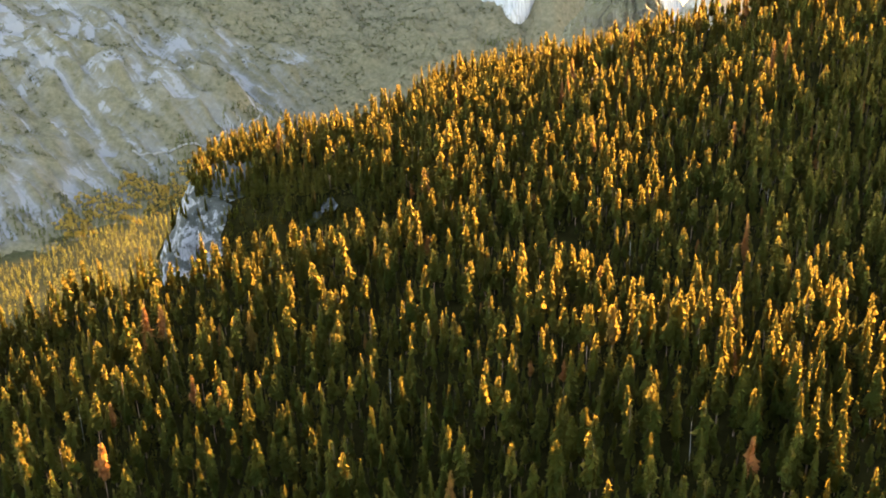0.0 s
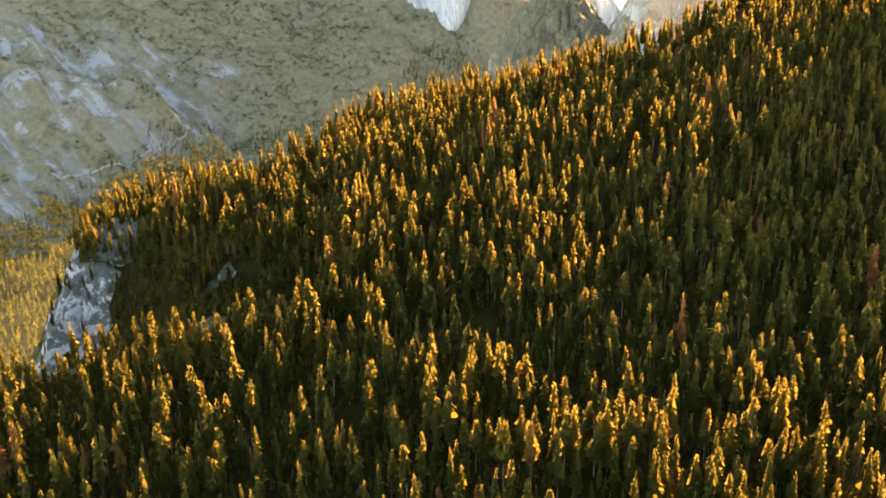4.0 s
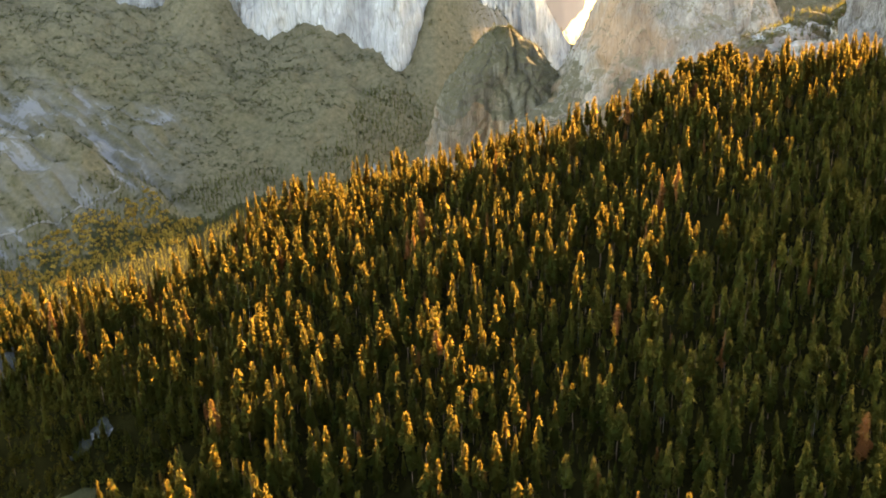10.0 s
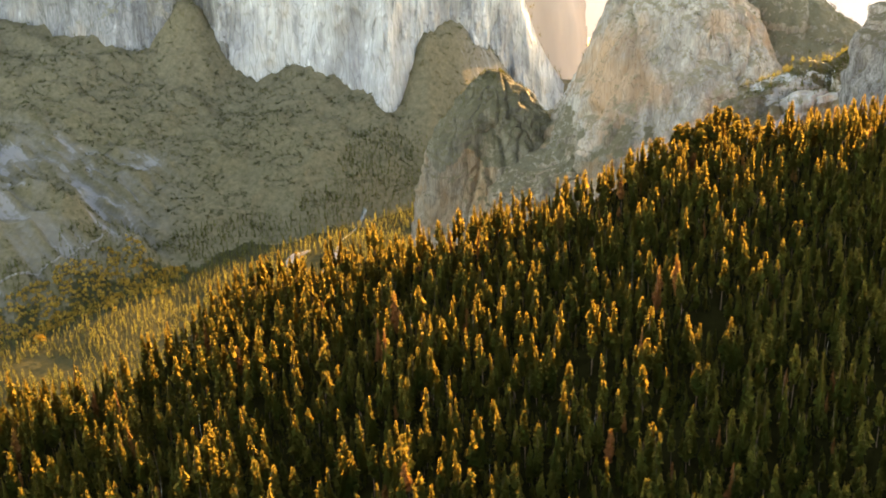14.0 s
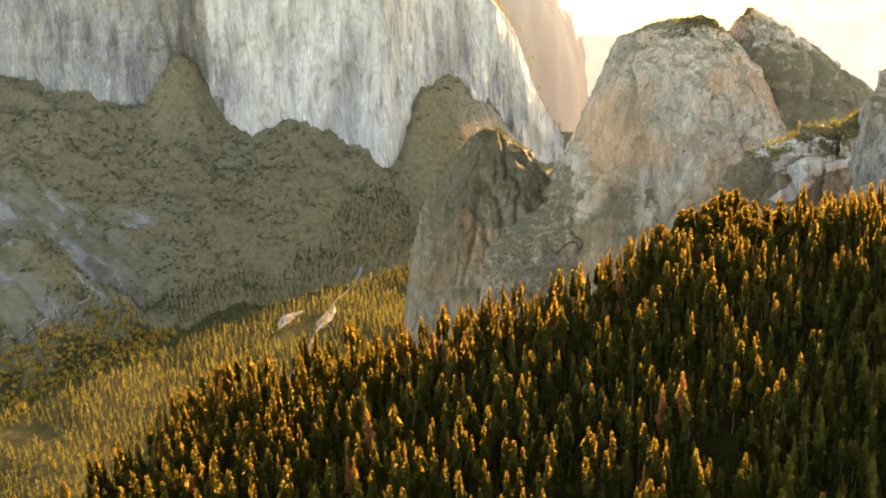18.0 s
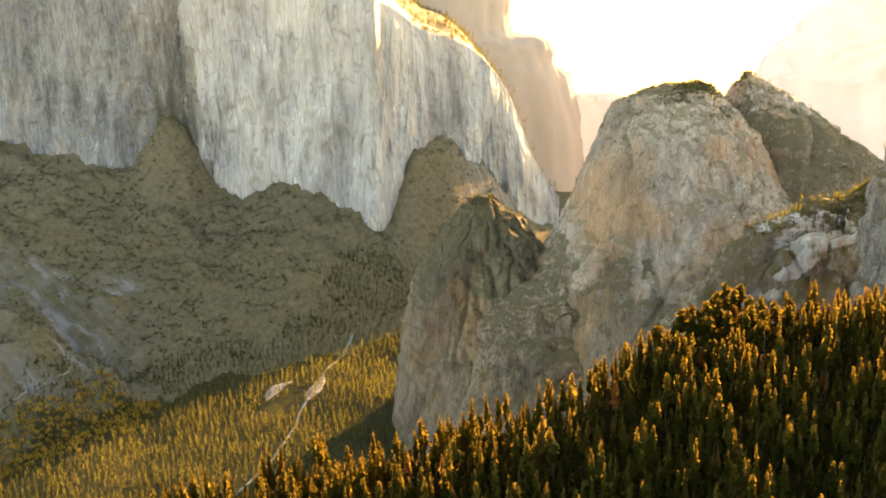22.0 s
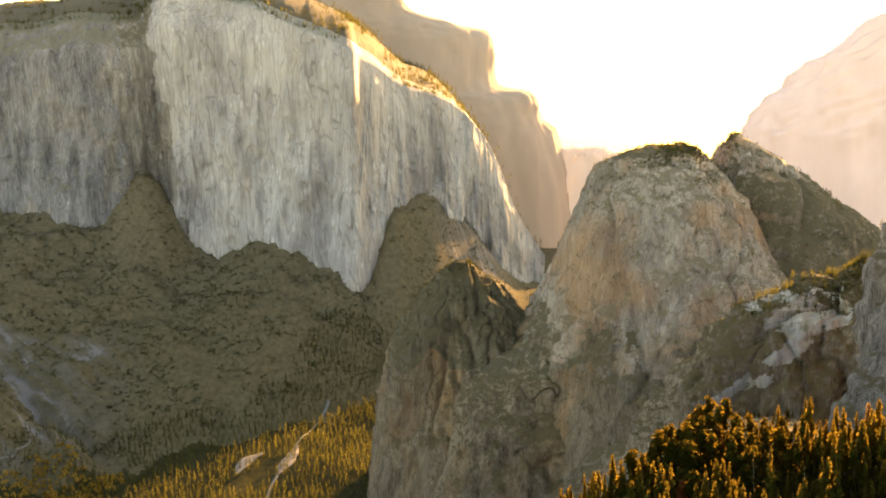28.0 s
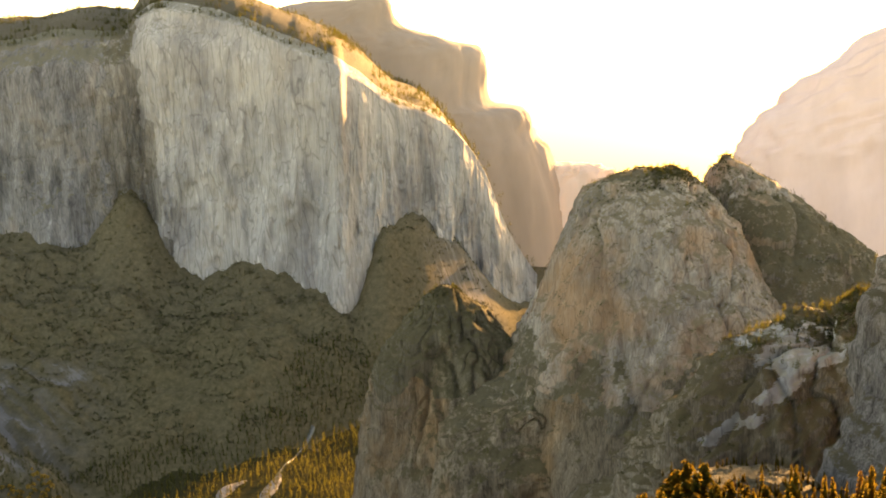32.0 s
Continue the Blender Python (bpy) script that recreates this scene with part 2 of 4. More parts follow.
def earth(name, low, high, rock, scale=0.01, rock_from=0.6):
    """Brush and scree: two scales of noise and pale bare patches."""
    m, nodes, links = material(name)
    b = nodes["Principled BSDF"]
    b.inputs["Roughness"].default_value = 0.95
    b.inputs["Specular IOR Level"].default_value = 0.0
    fine = noise_node(nodes, links, stretched(nodes, links, 0.06, 0.06, 0.06), 1.0, 8, 0.7)
    r1 = ramp(nodes, [(0.36, low), (0.64, high)])
    links.new(fine.outputs[0], r1.inputs[0])
    broad = noise_node(nodes, links, stretched(nodes, links, scale, scale, scale), 1.0, 8, 0.62)
    r2 = ramp(nodes, [(rock_from, (0, 0, 0)), (rock_from + 0.05, (1, 1, 1))])
    w = nodes.new("ShaderNodeAttribute")
    w.attribute_name = "tint"
    g = nodes.new("ShaderNodeNewGeometry")
    across, along, uv = nodes.new("ShaderNodeVectorMath"), nodes.new("ShaderNodeVectorMath"), nodes.new("ShaderNodeCombineXYZ")
    for node, way in ((across, (0.0260, 0.0340, 0.0)), (along, (-0.0030, 0.0023, 0.0))):
        node.operation = "DOT_PRODUCT"
        node.inputs[1].default_value = way
        links.new(g.outputs["Position"], node.inputs[0])
    links.new(across.outputs["Value"], uv.inputs[0])
    links.new(along.outputs["Value"], uv.inputs[1])
    chutes = noise_node(nodes, links, uv.outputs[0], 1.0, 8, 0.65)
    half = mixed(nodes, links, 0.6, broad.outputs[0], chutes.outputs[0])
    lift = nodes.new("ShaderNodeMath")
    lift.operation = "MULTIPLY_ADD"
    lift.inputs[1].default_value = 0.2
    links.new(w.outputs["Fac"], lift.inputs[0])
    links.new(half, lift.inputs[2])
    links.new(lift.outputs[0], r2.inputs[0])
    bare = nodes.new("ShaderNodeMath")
    bare.operation = "MULTIPLY"
    bare.inputs[1].default_value = 0.6
    links.new(w.outputs["Fac"], bare.inputs[0])
    soil = mixed(nodes, links, bare.outputs[0], r1.outputs[0], tuple(0.85 * c for c in rock))
    links.new(mixed(nodes, links, r2.outputs[0], soil, rock), b.inputs["Base Color"])
    bump = nodes.new("ShaderNodeBump")
    bump.inputs["Strength"].default_value, bump.inputs["Distance"].default_value = 1.0, 2.5
    links.new(fine.outputs[0], bump.inputs["Height"])
    links.new(bump.outputs[0], b.inputs["Normal"])
    return m


GRANITE = granite("pale_granite", (0.56, 0.565, 0.57), (0.385, 0.39, 0.395), (0.56, 0.50, 0.43), (0.30, 0.29, 0.24), 0.016, 0.98, mottle=0.60, relief=3.2, spots=0.07)
# Darker, bluer granite for the wall west of the gully.
GRANITE_WEST = granite("dark_west_granite", (0.36, 0.37, 0.39), (0.15, 0.155, 0.16), (0.42, 0.36, 0.31), (0.20, 0.19, 0.14), 0.025, 0.85, mottle=0.62)
WALL_TOP_SOIL = granite("brushy_wall_top", (0.36, 0.31, 0.26), (0.18, 0.155, 0.12), (0.24, 0.19, 0.14), (0.13, 0.115, 0.08), 0.03, 0.30)
GRANITE_ROSY = granite("stained_granite", (0.50, 0.455, 0.40), (0.28, 0.245, 0.205), (0.48, 0.25, 0.115), (0.22, 0.18, 0.11), 0.03, 0.96, 0.53, 0.58, spots=0.11, relief=4.0)
GRANITE_TAN = granite("tan_streaked_granite", (0.42, 0.345, 0.26), (0.14, 0.112, 0.078), (0.42, 0.23, 0.10), (0.13, 0.108, 0.056), 0.045, 0.84, 0.58, 0.6, spots=0.11)
GRANITE_SCRUB = granite("scrubby_granite", (0.385, 0.34, 0.28), (0.18, 0.156, 0.118), (0.32, 0.21, 0.12), (0.13, 0.112, 0.062), 0.04, 0.66, mottle=0.6, spots=0.15)
GRANITE_GULLY = granite("brushy_gully_granite", (0.40, 0.395, 0.38), (0.19, 0.185, 0.17), (0.28, 0.23, 0.18), (0.145, 0.132, 0.088), 0.03, 0.72, mottle=0.6, spots=0.05)
GRANITE_GLOOMY = granite("dark_streaked_granite", (0.56, 0.54, 0.52), (0.07, 0.062, 0.052), (0.24, 0.16, 0.10), (0.10, 0.085, 0.045), 0.11, 0.95, mottle=0.5, spots=0.12, relief=4.0)
GRANITE_MOTTLED = granite("lichen_mottled_granite", (0.55, 0.55, 0.58), (0.18, 0.18, 0.18), (0.24, 0.22, 0.19), (0.018, 0.022, 0.011), 0.12, 0.64, mottle=0.6, relief=2.0, spots=0.16)
GRANITE_RIBBED = granite("ribbed_granite", (0.45, 0.395, 0.325), (0.15, 0.125, 0.09), (0.26, 0.18, 0.11), (0.13, 0.105, 0.055), 0.05, 0.72, mottle=0.55, spots=0.06)
GRANITE_BRUSHY = granite("brushy_granite", (0.275, 0.248, 0.185), (0.155, 0.136, 0.094), (0.24, 0.17, 0.105), (0.125, 0.110, 0.062), 0.04, 0.60, mottle=0.6, spots=0.15)


def painted_haze(name, colour, strength):
    """The far end of the valley, morning haze put into colour and glow."""
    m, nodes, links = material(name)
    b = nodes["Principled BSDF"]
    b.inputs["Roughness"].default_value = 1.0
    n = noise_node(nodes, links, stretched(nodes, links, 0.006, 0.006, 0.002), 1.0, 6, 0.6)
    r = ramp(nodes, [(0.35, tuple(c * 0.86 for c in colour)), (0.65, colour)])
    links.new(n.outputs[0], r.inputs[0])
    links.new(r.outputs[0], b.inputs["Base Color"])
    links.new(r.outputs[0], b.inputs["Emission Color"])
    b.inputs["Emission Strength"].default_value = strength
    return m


FAR_ROCK = painted_haze("far_cliff_haze_paint", (0.26, 0.23, 0.21), 0.06)
FAR_AIR = painted_haze("far_range_haze_paint", (0.60, 0.50, 0.46), 0.045)
FAR_SLOPE = painted_haze("far_slope_haze_paint", (0.62, 0.50, 0.49), 0.045)
# Forest floor, with the shade between the trees put into its near-black colour.
DUFF = earth("shade_dark_forest_floor", (0.007, 0.006, 0.002), (0.015, 0.013, 0.004), (0.05, 0.04, 0.02), 0.012, 0.82)
SCREE = earth("brush_and_scree", (0.084, 0.075, 0.043), (0.145, 0.121, 0.076), (0.185, 0.177, 0.172), 0.008, 0.66)
MEADOW = earth("valley_floor_meadow", (0.032, 0.031, 0.015), (0.056, 0.052, 0.026), (0.10, 0.092, 0.066), 0.006, 0.68)
NEEDLE = leaf("conifer_needles", (0.0058, 0.0122, 0.003), (0.0195, 0.0235, 0.0055), (0.51, 0.335, 0.08), dead=(0.11, 0.038, 0.015), translucent=0.28)
# Sunlight that does not reach the oaks is put into their gold colour.
OAK_LEAF = leaf("sun_gold_oak_leaves", (0.36, 0.235, 0.055), (0.52, 0.35, 0.09), (0.80, 0.52, 0.12), translucent=0.45)
VALLEY_NEEDLE = leaf("valley_needles", (0.027, 0.037, 0.013), (0.060, 0.063, 0.024), (0.26, 0.23, 0.06), translucent=0.33)
SLOPE_LEAF = leaf("brush_leaves", (0.050, 0.054, 0.026), (0.105, 0.096, 0.048), (0.20, 0.17, 0.08), dead=(0.17, 0.12, 0.07), translucent=0.2)
SNAG, bn, bl = material("bleached_wood")
bn["Principled BSDF"].inputs["Base Color"].default_value = (0.24, 0.20, 0.165, 1)
bn["Principled BSDF"].inputs["Roughness"].default_value = 0.9
BARK, bn, bl = material("conifer_bark")
bn["Principled BSDF"].inputs["Base Color"].default_value = (0.10, 0.055, 0.032, 1)
bn["Principled BSDF"].inputs["Roughness"].default_value = 0.95

# ---- ground ----
FOOT = [(-1900, 900), (-1230, 2420), (-900, 2720), (-690, 3120), (-300, 3420), (80, 3600), (560, 4000), (1250, 4600), (1700, 5400)]
CREST = [(2200, 1900), (1300, 1600), (900, 1400), (700, 1335), (570, 1335), (490, 1392), (300, 1262), (120, 1290), (-25, 1325), (-32, 1285), (-52, 1180), (-80, 1112), (-145, 1108), (-215, 1122), (-258, 1140), (-266, 1095), (-252, 1030), (-236, 965), (-150, 928), (-10, 870), (-40, 775), (-150, 745), (-270, 738), (-420, 715), (-560, 580), (-650, 300), (-800, -300), (-900, -1200)]


def gullies(x, y, d):
    """Chutes that run straight down the near valley side, 0 on the ribs and 1 in the beds."""
    down, side = -0.79 * x + 0.61 * y, 0.61 * x + 0.79 * y
    bed = np.clip(1 - 3.4 * np.abs(fbm(side / 105, down / 620, octaves=4, seed=8)), 0, 1)
    bed = np.maximum(bed, 0.75 * np.clip(1 - 3.0 * np.abs(fbm(side / 48, down / 330, octaves=4, seed=12)), 0, 1))
    return smooth(-350, -620, x) * smooth(4100, 3700, y) * smooth(0, 90, d) * bed


def valley(x, y):
    d = line_distance(x, y, FOOT)
    k = 0.43 + 0.45 * smooth(-300, 250, x) - 0.55 * smooth(540, 800, x)
    z = 78 + 8 * fbm(x / 180, y / 180, seed=3) + np.minimum(k * np.maximum(d, 0), 440 + 0.1 * d)
    crest = np.interp(x, [-2600, -1500, -1370, -1190, -940, -720, -520, -430], [640, 455, 470, 452, 400, 320, 190, 60])
    run = 3500 - 0.17 * (x + 1500)
    z = np.maximum(z, crest - 0.62 * np.abs(y - run) + 14 * fbm(x / 90, y / 90, octaves=3, seed=4))
    z = z + 225 * np.exp(-((x + 455) / 125) ** 2) * smooth(4250, 4480, y) + 50 * np.exp(-((x + 770) / 150) ** 2) * smooth(4000, 4350, y) - 60 * np.exp(-((x - 130) / 90) ** 2) * smooth(3850, 4150, y)
    ahead = y - (4120 + 0.79 * (x - 262))          # talus below the face east of the prow
    z = z + 250 * smooth(300, 440, x) * smooth(1000, 700, x) * np.exp(-np.maximum(0, -ahead) / 150)
    z = z - 20 * gullies(x, y, d)
    rough = smooth(0, 250, d) * (1 - 0.7 * smooth(150, 350, x))
    return z + rough * (22 * fbm(x / 150, y / 150, seed=7) + 9 * fbm(x / 35, y / 35, octaves=2, seed=9))


def hilltop(x, y):
    u, v = np.clip(x, -700, 900) / 500, (np.clip(y, -300, 1700) - 1000) / 500
    z = 820 + 88 * u - 8 * v - 24 * u * u + 68 * u * v - 35 * v * v
    z = z - 0.06 * np.maximum(0, -150 - x) + 34 * smooth(670, 470, y) * smooth(-30, 170, x) - 0.14 * np.maximum(0, x - 620) - 12 * smooth(545, 660, x)
    z = z + 13 * np.exp(-((x + 205) / 80) ** 2 - ((y - 1100) / 90) ** 2)
    z = z + 12 * np.exp(-((x - 470) / 70) ** 2 - ((y - 1350) / 70) ** 2)
    return z + 5 * fbm(x / 70, y / 70, octaves=3, seed=5)


def beyond(x, y):
    """Distance outside the hill's crest, negative on the hill."""
    d = np.abs(line_distance(x, y, CREST))
    return np.where(inside(x, y, CREST + [(2200, -1200)]), -d, d)


def ground_z(x, y):
    d = beyond(x, y) + 14 * fbm(x / 60, y / 60, octaves=3, seed=11)
    steep = 1.25 - 0.72 * np.exp(-((x + 120) / 120) ** 2 - ((y - 830) / 75) ** 2)
    fall = np.where(d > 0, steep * d, 0) + 6 * smooth(0, 30, d) * fbm(x / 18, y / 18, octaves=2, seed=13)
    return np.maximum(valley(x, y), hilltop(x, y) - fall)


def ground_sheet(name, xs, ys, mat, lift=0.0):
    gx, gy = np.meshgrid(xs, ys)
    z = ground_z(gx, gy) + lift
    stony = (gullies(gx, gy, line_distance(gx, gy, FOOT)) * 1.3 + smooth(250, 420, z) * smooth(-600, -900, gx) * smooth(3950, 3600, gy) * smooth(-0.1, 0.5, fbm(gx / 60, gy / 60, octaves=3, seed=45)) + smooth(3900, 4300, gy) * (0.2 + 0.7 * smooth(520, 680, gx) * smooth(950, 800, gx))).ravel()
    ob = new(name, mesh_from(name, np.stack([gx, gy, z], -1).reshape(-1, 3), grid_faces(len(ys), len(xs)), stony, flat=False))
    ob.data.materials.append(mat)
    return ob


def spaced(stops):
    """Coordinates with a step for each stretch: (start, step), ..., (end, 0)."""
    out = []
    for (a, s), (b, _) in zip(stops[:-1], stops[1:]):
        out += list(np.arange(a, b, s))
    return np.array(out + [stops[-1][0]])


GX = spaced([(-5000, 250), (-2400, 40), (-1400, 10), (-340, 9), (760, 14), (1500, 60), (2700, 300), (6000, 0)])
GY = spaced([(-5000, 300), (-800, 60), (300, 10), (1500, 22), (2400, 10), (3800, 14), (4500, 25), (5300, 300), (9000, 0)])
ground = ground_sheet("ground", GX, GY, SCREE)
tagged(ground, "brushy granite valley sides and a flat forested valley floor", "ground", kind="structure")
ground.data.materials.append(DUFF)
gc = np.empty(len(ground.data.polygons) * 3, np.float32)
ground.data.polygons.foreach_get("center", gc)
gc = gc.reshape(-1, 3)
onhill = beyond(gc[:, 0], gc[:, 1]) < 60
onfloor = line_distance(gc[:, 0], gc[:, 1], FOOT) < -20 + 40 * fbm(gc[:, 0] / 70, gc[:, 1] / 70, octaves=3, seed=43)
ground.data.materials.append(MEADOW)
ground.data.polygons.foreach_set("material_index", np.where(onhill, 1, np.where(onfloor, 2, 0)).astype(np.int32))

# ---- rock walls ----
EL_CAP = [
    (-1350, 4800, 640, -1300, 4950, 1230), (-1059, 4560, 633, -996, 4650, 1253), (-870, 4425, 610, -830, 4560, 1250), (-681, 4400, 585, -651, 4520, 1279),
    (-500, 4430, 500, -465, 4505, 1268), (-440, 4455, 440, -400, 4545, 1322), (-330, 4400, 420, -330, 4500, 1356), (-240, 4370, 390, -255, 4480, 1359),
    (-80, 4330, 455, -60, 4400, 1312), (60, 4260, 420, 80, 4330, 1252), (186, 4190, 355, 238, 4240, 1180), (262, 4120, 328, 310, 4190, 1142),
    (350, 4191, 417, 336, 4264, 1122), (424, 4249, 525, 405, 4313, 1077), (455, 4275, 579, 502, 4383, 1002), (583, 4377, 536, 631, 4476, 957),
    (699, 4470, 437, 728, 4546, 889), (778, 4533, 386, 839, 4626, 745), (879, 4614, 281, 958, 4712, 458), (1006, 4715, 141, 1080, 4799, 260),
]


def piece_of(name, verts, faces, mat):
    """A mesh of some faces of a larger form."""
    used, index = np.unique(faces, return_inverse=True)
    ob = new(name, mesh_from(name, verts[used], index.reshape(faces.shape), flat=False))
    ob.data.materials.append(mat)
    return ob


WALL_TOP = []


def great_wall():
    n, up_rows = 560, 170
    c = catmull(EL_CAP, n)
    base, rim = c[:, :3].copy(), c[:, 3:].copy()
    base[:, 2] -= 130 + 230 * smooth(310, 480, base[:, 0])
    rows = []
    for s in np.linspace(0, 1, up_rows):
        p = base + (rim - base) * s
        p[:, 1] += 30 * (s - s * s) + (14 + 55 * smooth(100, -200, rim[:, 0])) * smooth(0.84, 1.0, s) ** 2     # bulge, rounded lip
        rows.append(p)
    for back, up in ((30, 16), (70, 38), (130, 66), (220, 95), (340, 112), (480, 125), (640, 118), (700, -300), (720, -900)):
        p = rim.copy()
        p[:, 1] += 14 + 55 * smooth(100, -200, rim[:, 0]) + back
        p[:, 2] += up * (smooth(700, 1150, rim[:, 2]) if up > 0 else 1)
        rows.append(p)
    v = np.stack(rows)
    x, y, z = v[..., 0], v[..., 1], v[..., 2]
    face = np.zeros(v.shape[:2])
    face[:up_rows] = np.minimum(1, np.linspace(1.6, 0.3, up_rows))[:, None]
    face[up_rows:up_rows + 7] = 0.25
    d = 30 * fbm(x / 110, z / 420, octaves=3, seed=21) + 14 * fbm(x / 30, z / 150, octaves=3, seed=22) + 6 * fbm(x / 30, z / 30, octaves=3, seed=23)
    d = d - 12 * np.clip(1 - 3.2 * np.abs(fbm(x / 60, z / 500, octaves=3, seed=25)), 0, 1) + 3 * np.abs(fbm(x / 14, z / 90, octaves=2, seed=26))
    d = d + 16 * np.abs(fbm((x + 0.22 * z) / 75, z / 300, octaves=3, seed=28)) - 9 * np.clip(1 - np.abs(fbm((x - 0.12 * z) / 45, z / 420, octaves=2, seed=30)) / 0.08, 0, 1)
    shelf = fbm(x / 140, z / 45, octaves=3, seed=27)
    d = d + 5 * smooth(0.15, 0.55, shelf) * smooth(-120, -420, x)
    v[..., 1] += d * face * (0.45 + 0.55 * smooth(0.15, 0.5, np.arange(len(rows)) / up_rows))[:, None]
    v[..., 2] += 6 * fbm(x / 60, y / 60, octaves=3, seed=24) * (1 - np.minimum(face, 1))
    WALL_TOP.append(v[up_rows:up_rows + 7])
    quads = grid_faces(len(rows), n)
    row, col = np.repeat(np.arange(len(rows) - 1), n - 1), np.tile(np.arange(n - 1), len(rows) - 1)
    flat_v = v.reshape(-1, 3)
    top = row >= up_rows + 1
    mid = flat_v[quads].mean(1)
    gully = ~top & (np.abs(mid[:, 0] + 452) < (125 - 0.1 * (mid[:, 2] - 500)) * (1 + 0.5 * fbm(mid[:, 0] / 40, mid[:, 2] / 60, octaves=3, seed=31)))
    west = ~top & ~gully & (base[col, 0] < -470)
    ob = piece_of("granite_wall", flat_v, quads[~top & ~west & ~gully], GRANITE)
    piece_of("brushy_gully", flat_v, quads[gully], GRANITE_GULLY).parent = ob
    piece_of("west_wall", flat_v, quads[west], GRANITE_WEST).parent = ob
    piece_of("wooded_top", flat_v, quads[top], WALL_TOP_SOIL).parent = ob
    return tagged(ob, "huge pale granite wall with a jutting prow above talus", "cliff")


great_wall()


ROCK_TOPS = []


def massif(name, label, sections, mat, seed, rough=14.0, rings=100, segs=190, power=2.6, flute=0.35, cap=None, slabs=(), bands=()):
    """A rock mass lofted through sections (z, left x, right x, front y, back y), top first."""
    s = catmull(sections, rings)
    a = np.linspace(0, 2 * math.pi, segs, endpoint=False)
    ca, sa = np.cos(a), np.sin(a)
    ca, sa = np.sign(ca) * np.abs(ca) ** (2 / power), np.sign(sa) * np.abs(sa) ** (2 / power)
    z = s[:, 0:1] + 0 * ca
    x = (s[:, 1:2] + s[:, 2:3]) / 2 + (s[:, 2:3] - s[:, 1:2]) / 2 * ca
    y = (s[:, 3:4] + s[:, 4:5]) / 2 + (s[:, 4:5] - s[:, 3:4]) / 2 * sa
    nx, ny = ca * np.abs(ca) ** 0.2, sa * np.abs(sa) ** 0.2
    q = np.maximum(np.hypot(nx, ny), 1e-6)
    d = rough * (fbm(x / 120, y / 120, z / (120 / flute), 3, seed) - 0.7 * np.abs(fbm(x / 55, y / 55, z / (55 / flute), 2, seed + 5)) + 0.3 * fbm(x / 45, y / 45, z / 45, 2, seed + 9))
    crease = np.clip(1 - np.abs(fbm(x / 120, y / 120, z / 700, 3, seed + 13)) * 3.0, 0, 1) ** 2
    d = d - rough * 1.0 * crease
    d = d - rough * 0.45 * np.abs(fbm(x / 22, y / 22, z / (22 / max(flute, 0.3)), 3, seed + 17)) + rough * 0.12 * fbm(x / 9, y / 9, z / 12, 2, seed + 19)
    joint = np.abs(fbm(x / 70, y / 70, z / 900, 2, seed + 23))
    d = d - rough * 0.55 * np.clip(1 - joint / 0.06, 0, 1)
    bed = (z + 0.35 * x + 22 * fbm(x / 90, y / 90, z / 90, 3, seed + 27)) / 46
    tread = bed - np.floor(bed)
    d = d + rough * 0.32 * (smooth(0.0, 0.85, tread) - smooth(0.85, 1.0, tread)) * smooth(-0.2, 0.5, fbm(x / 150, y / 150, z / 150, 2, seed + 29))
    grow = smooth(0, 0.25, np.linspace(0, 1, rings))[:, None] * 0.75 + 0.25
    x, y = x + nx / q * d * grow, y + ny / q * d * grow
    z = z + 0.35 * d
    verts = np.stack([x, y, z], -1).reshape(-1, 3)
    top = len(verts)
    verts = np.vstack([verts, verts[:segs].mean(0) + [0, 0, 3]])
    quads = grid_faces(rings, segs, True)[:, ::-1]
    tris = np.concatenate([quads[:, [0, 1, 2]], quads[:, [0, 2, 3]], np.stack([np.arange(segs), (np.arange(segs) + 1) % segs, np.full(segs, top)], -1)])
    ROCK_TOPS.append(np.stack([x, y, z], -1))
    mid = verts[tris].mean(1)
    upper = mid[:, 2] > (cap[1] + 45 * fbm(mid[:, 0] / 70, mid[:, 1] / 70, mid[:, 2] / 70, 4, seed + 20) if cap else 1e9)
    bare = np.zeros(len(tris), bool)
    for cx, cz, rx, rz, tilt in slabs:
        u, w = mid[:, 0] - cx, mid[:, 2] - cz - tilt * (mid[:, 0] - cx)
        bare |= (np.hypot(u / rx, w / rz) < 1 + 0.55 * fbm(mid[:, 0] / 22, mid[:, 1] / 22, mid[:, 2] / 14, 3, seed + 33)) & (mid[:, 1] < s[:, 3:5].mean())
    upper &= ~bare
    level = mid[:, 2] + 60 * fbm(mid[:, 0] / 80, mid[:, 1] / 80, mid[:, 2] / 80, 4, seed + 37)
    band = np.zeros(len(tris), bool)
    strips = []
    for part, low, high, stuff in bands:
        here = (level > low) & (level <= high) & ~upper & ~bare
        band |= here
        strips.append((part, tris[here], stuff))
    ob = piece_of(name, verts, tris[~upper & ~bare & ~band], mat)
    for part, faces, stuff in strips:
        piece_of(part, verts, faces, stuff).parent = ob
    if slabs:
        piece_of("slab", verts, tris[bare], GRANITE).parent = ob
    if cap:
        piece_of("brushy_cap", verts, tris[upper], cap[0]).parent = ob
    return tagged(ob, label, "rock")


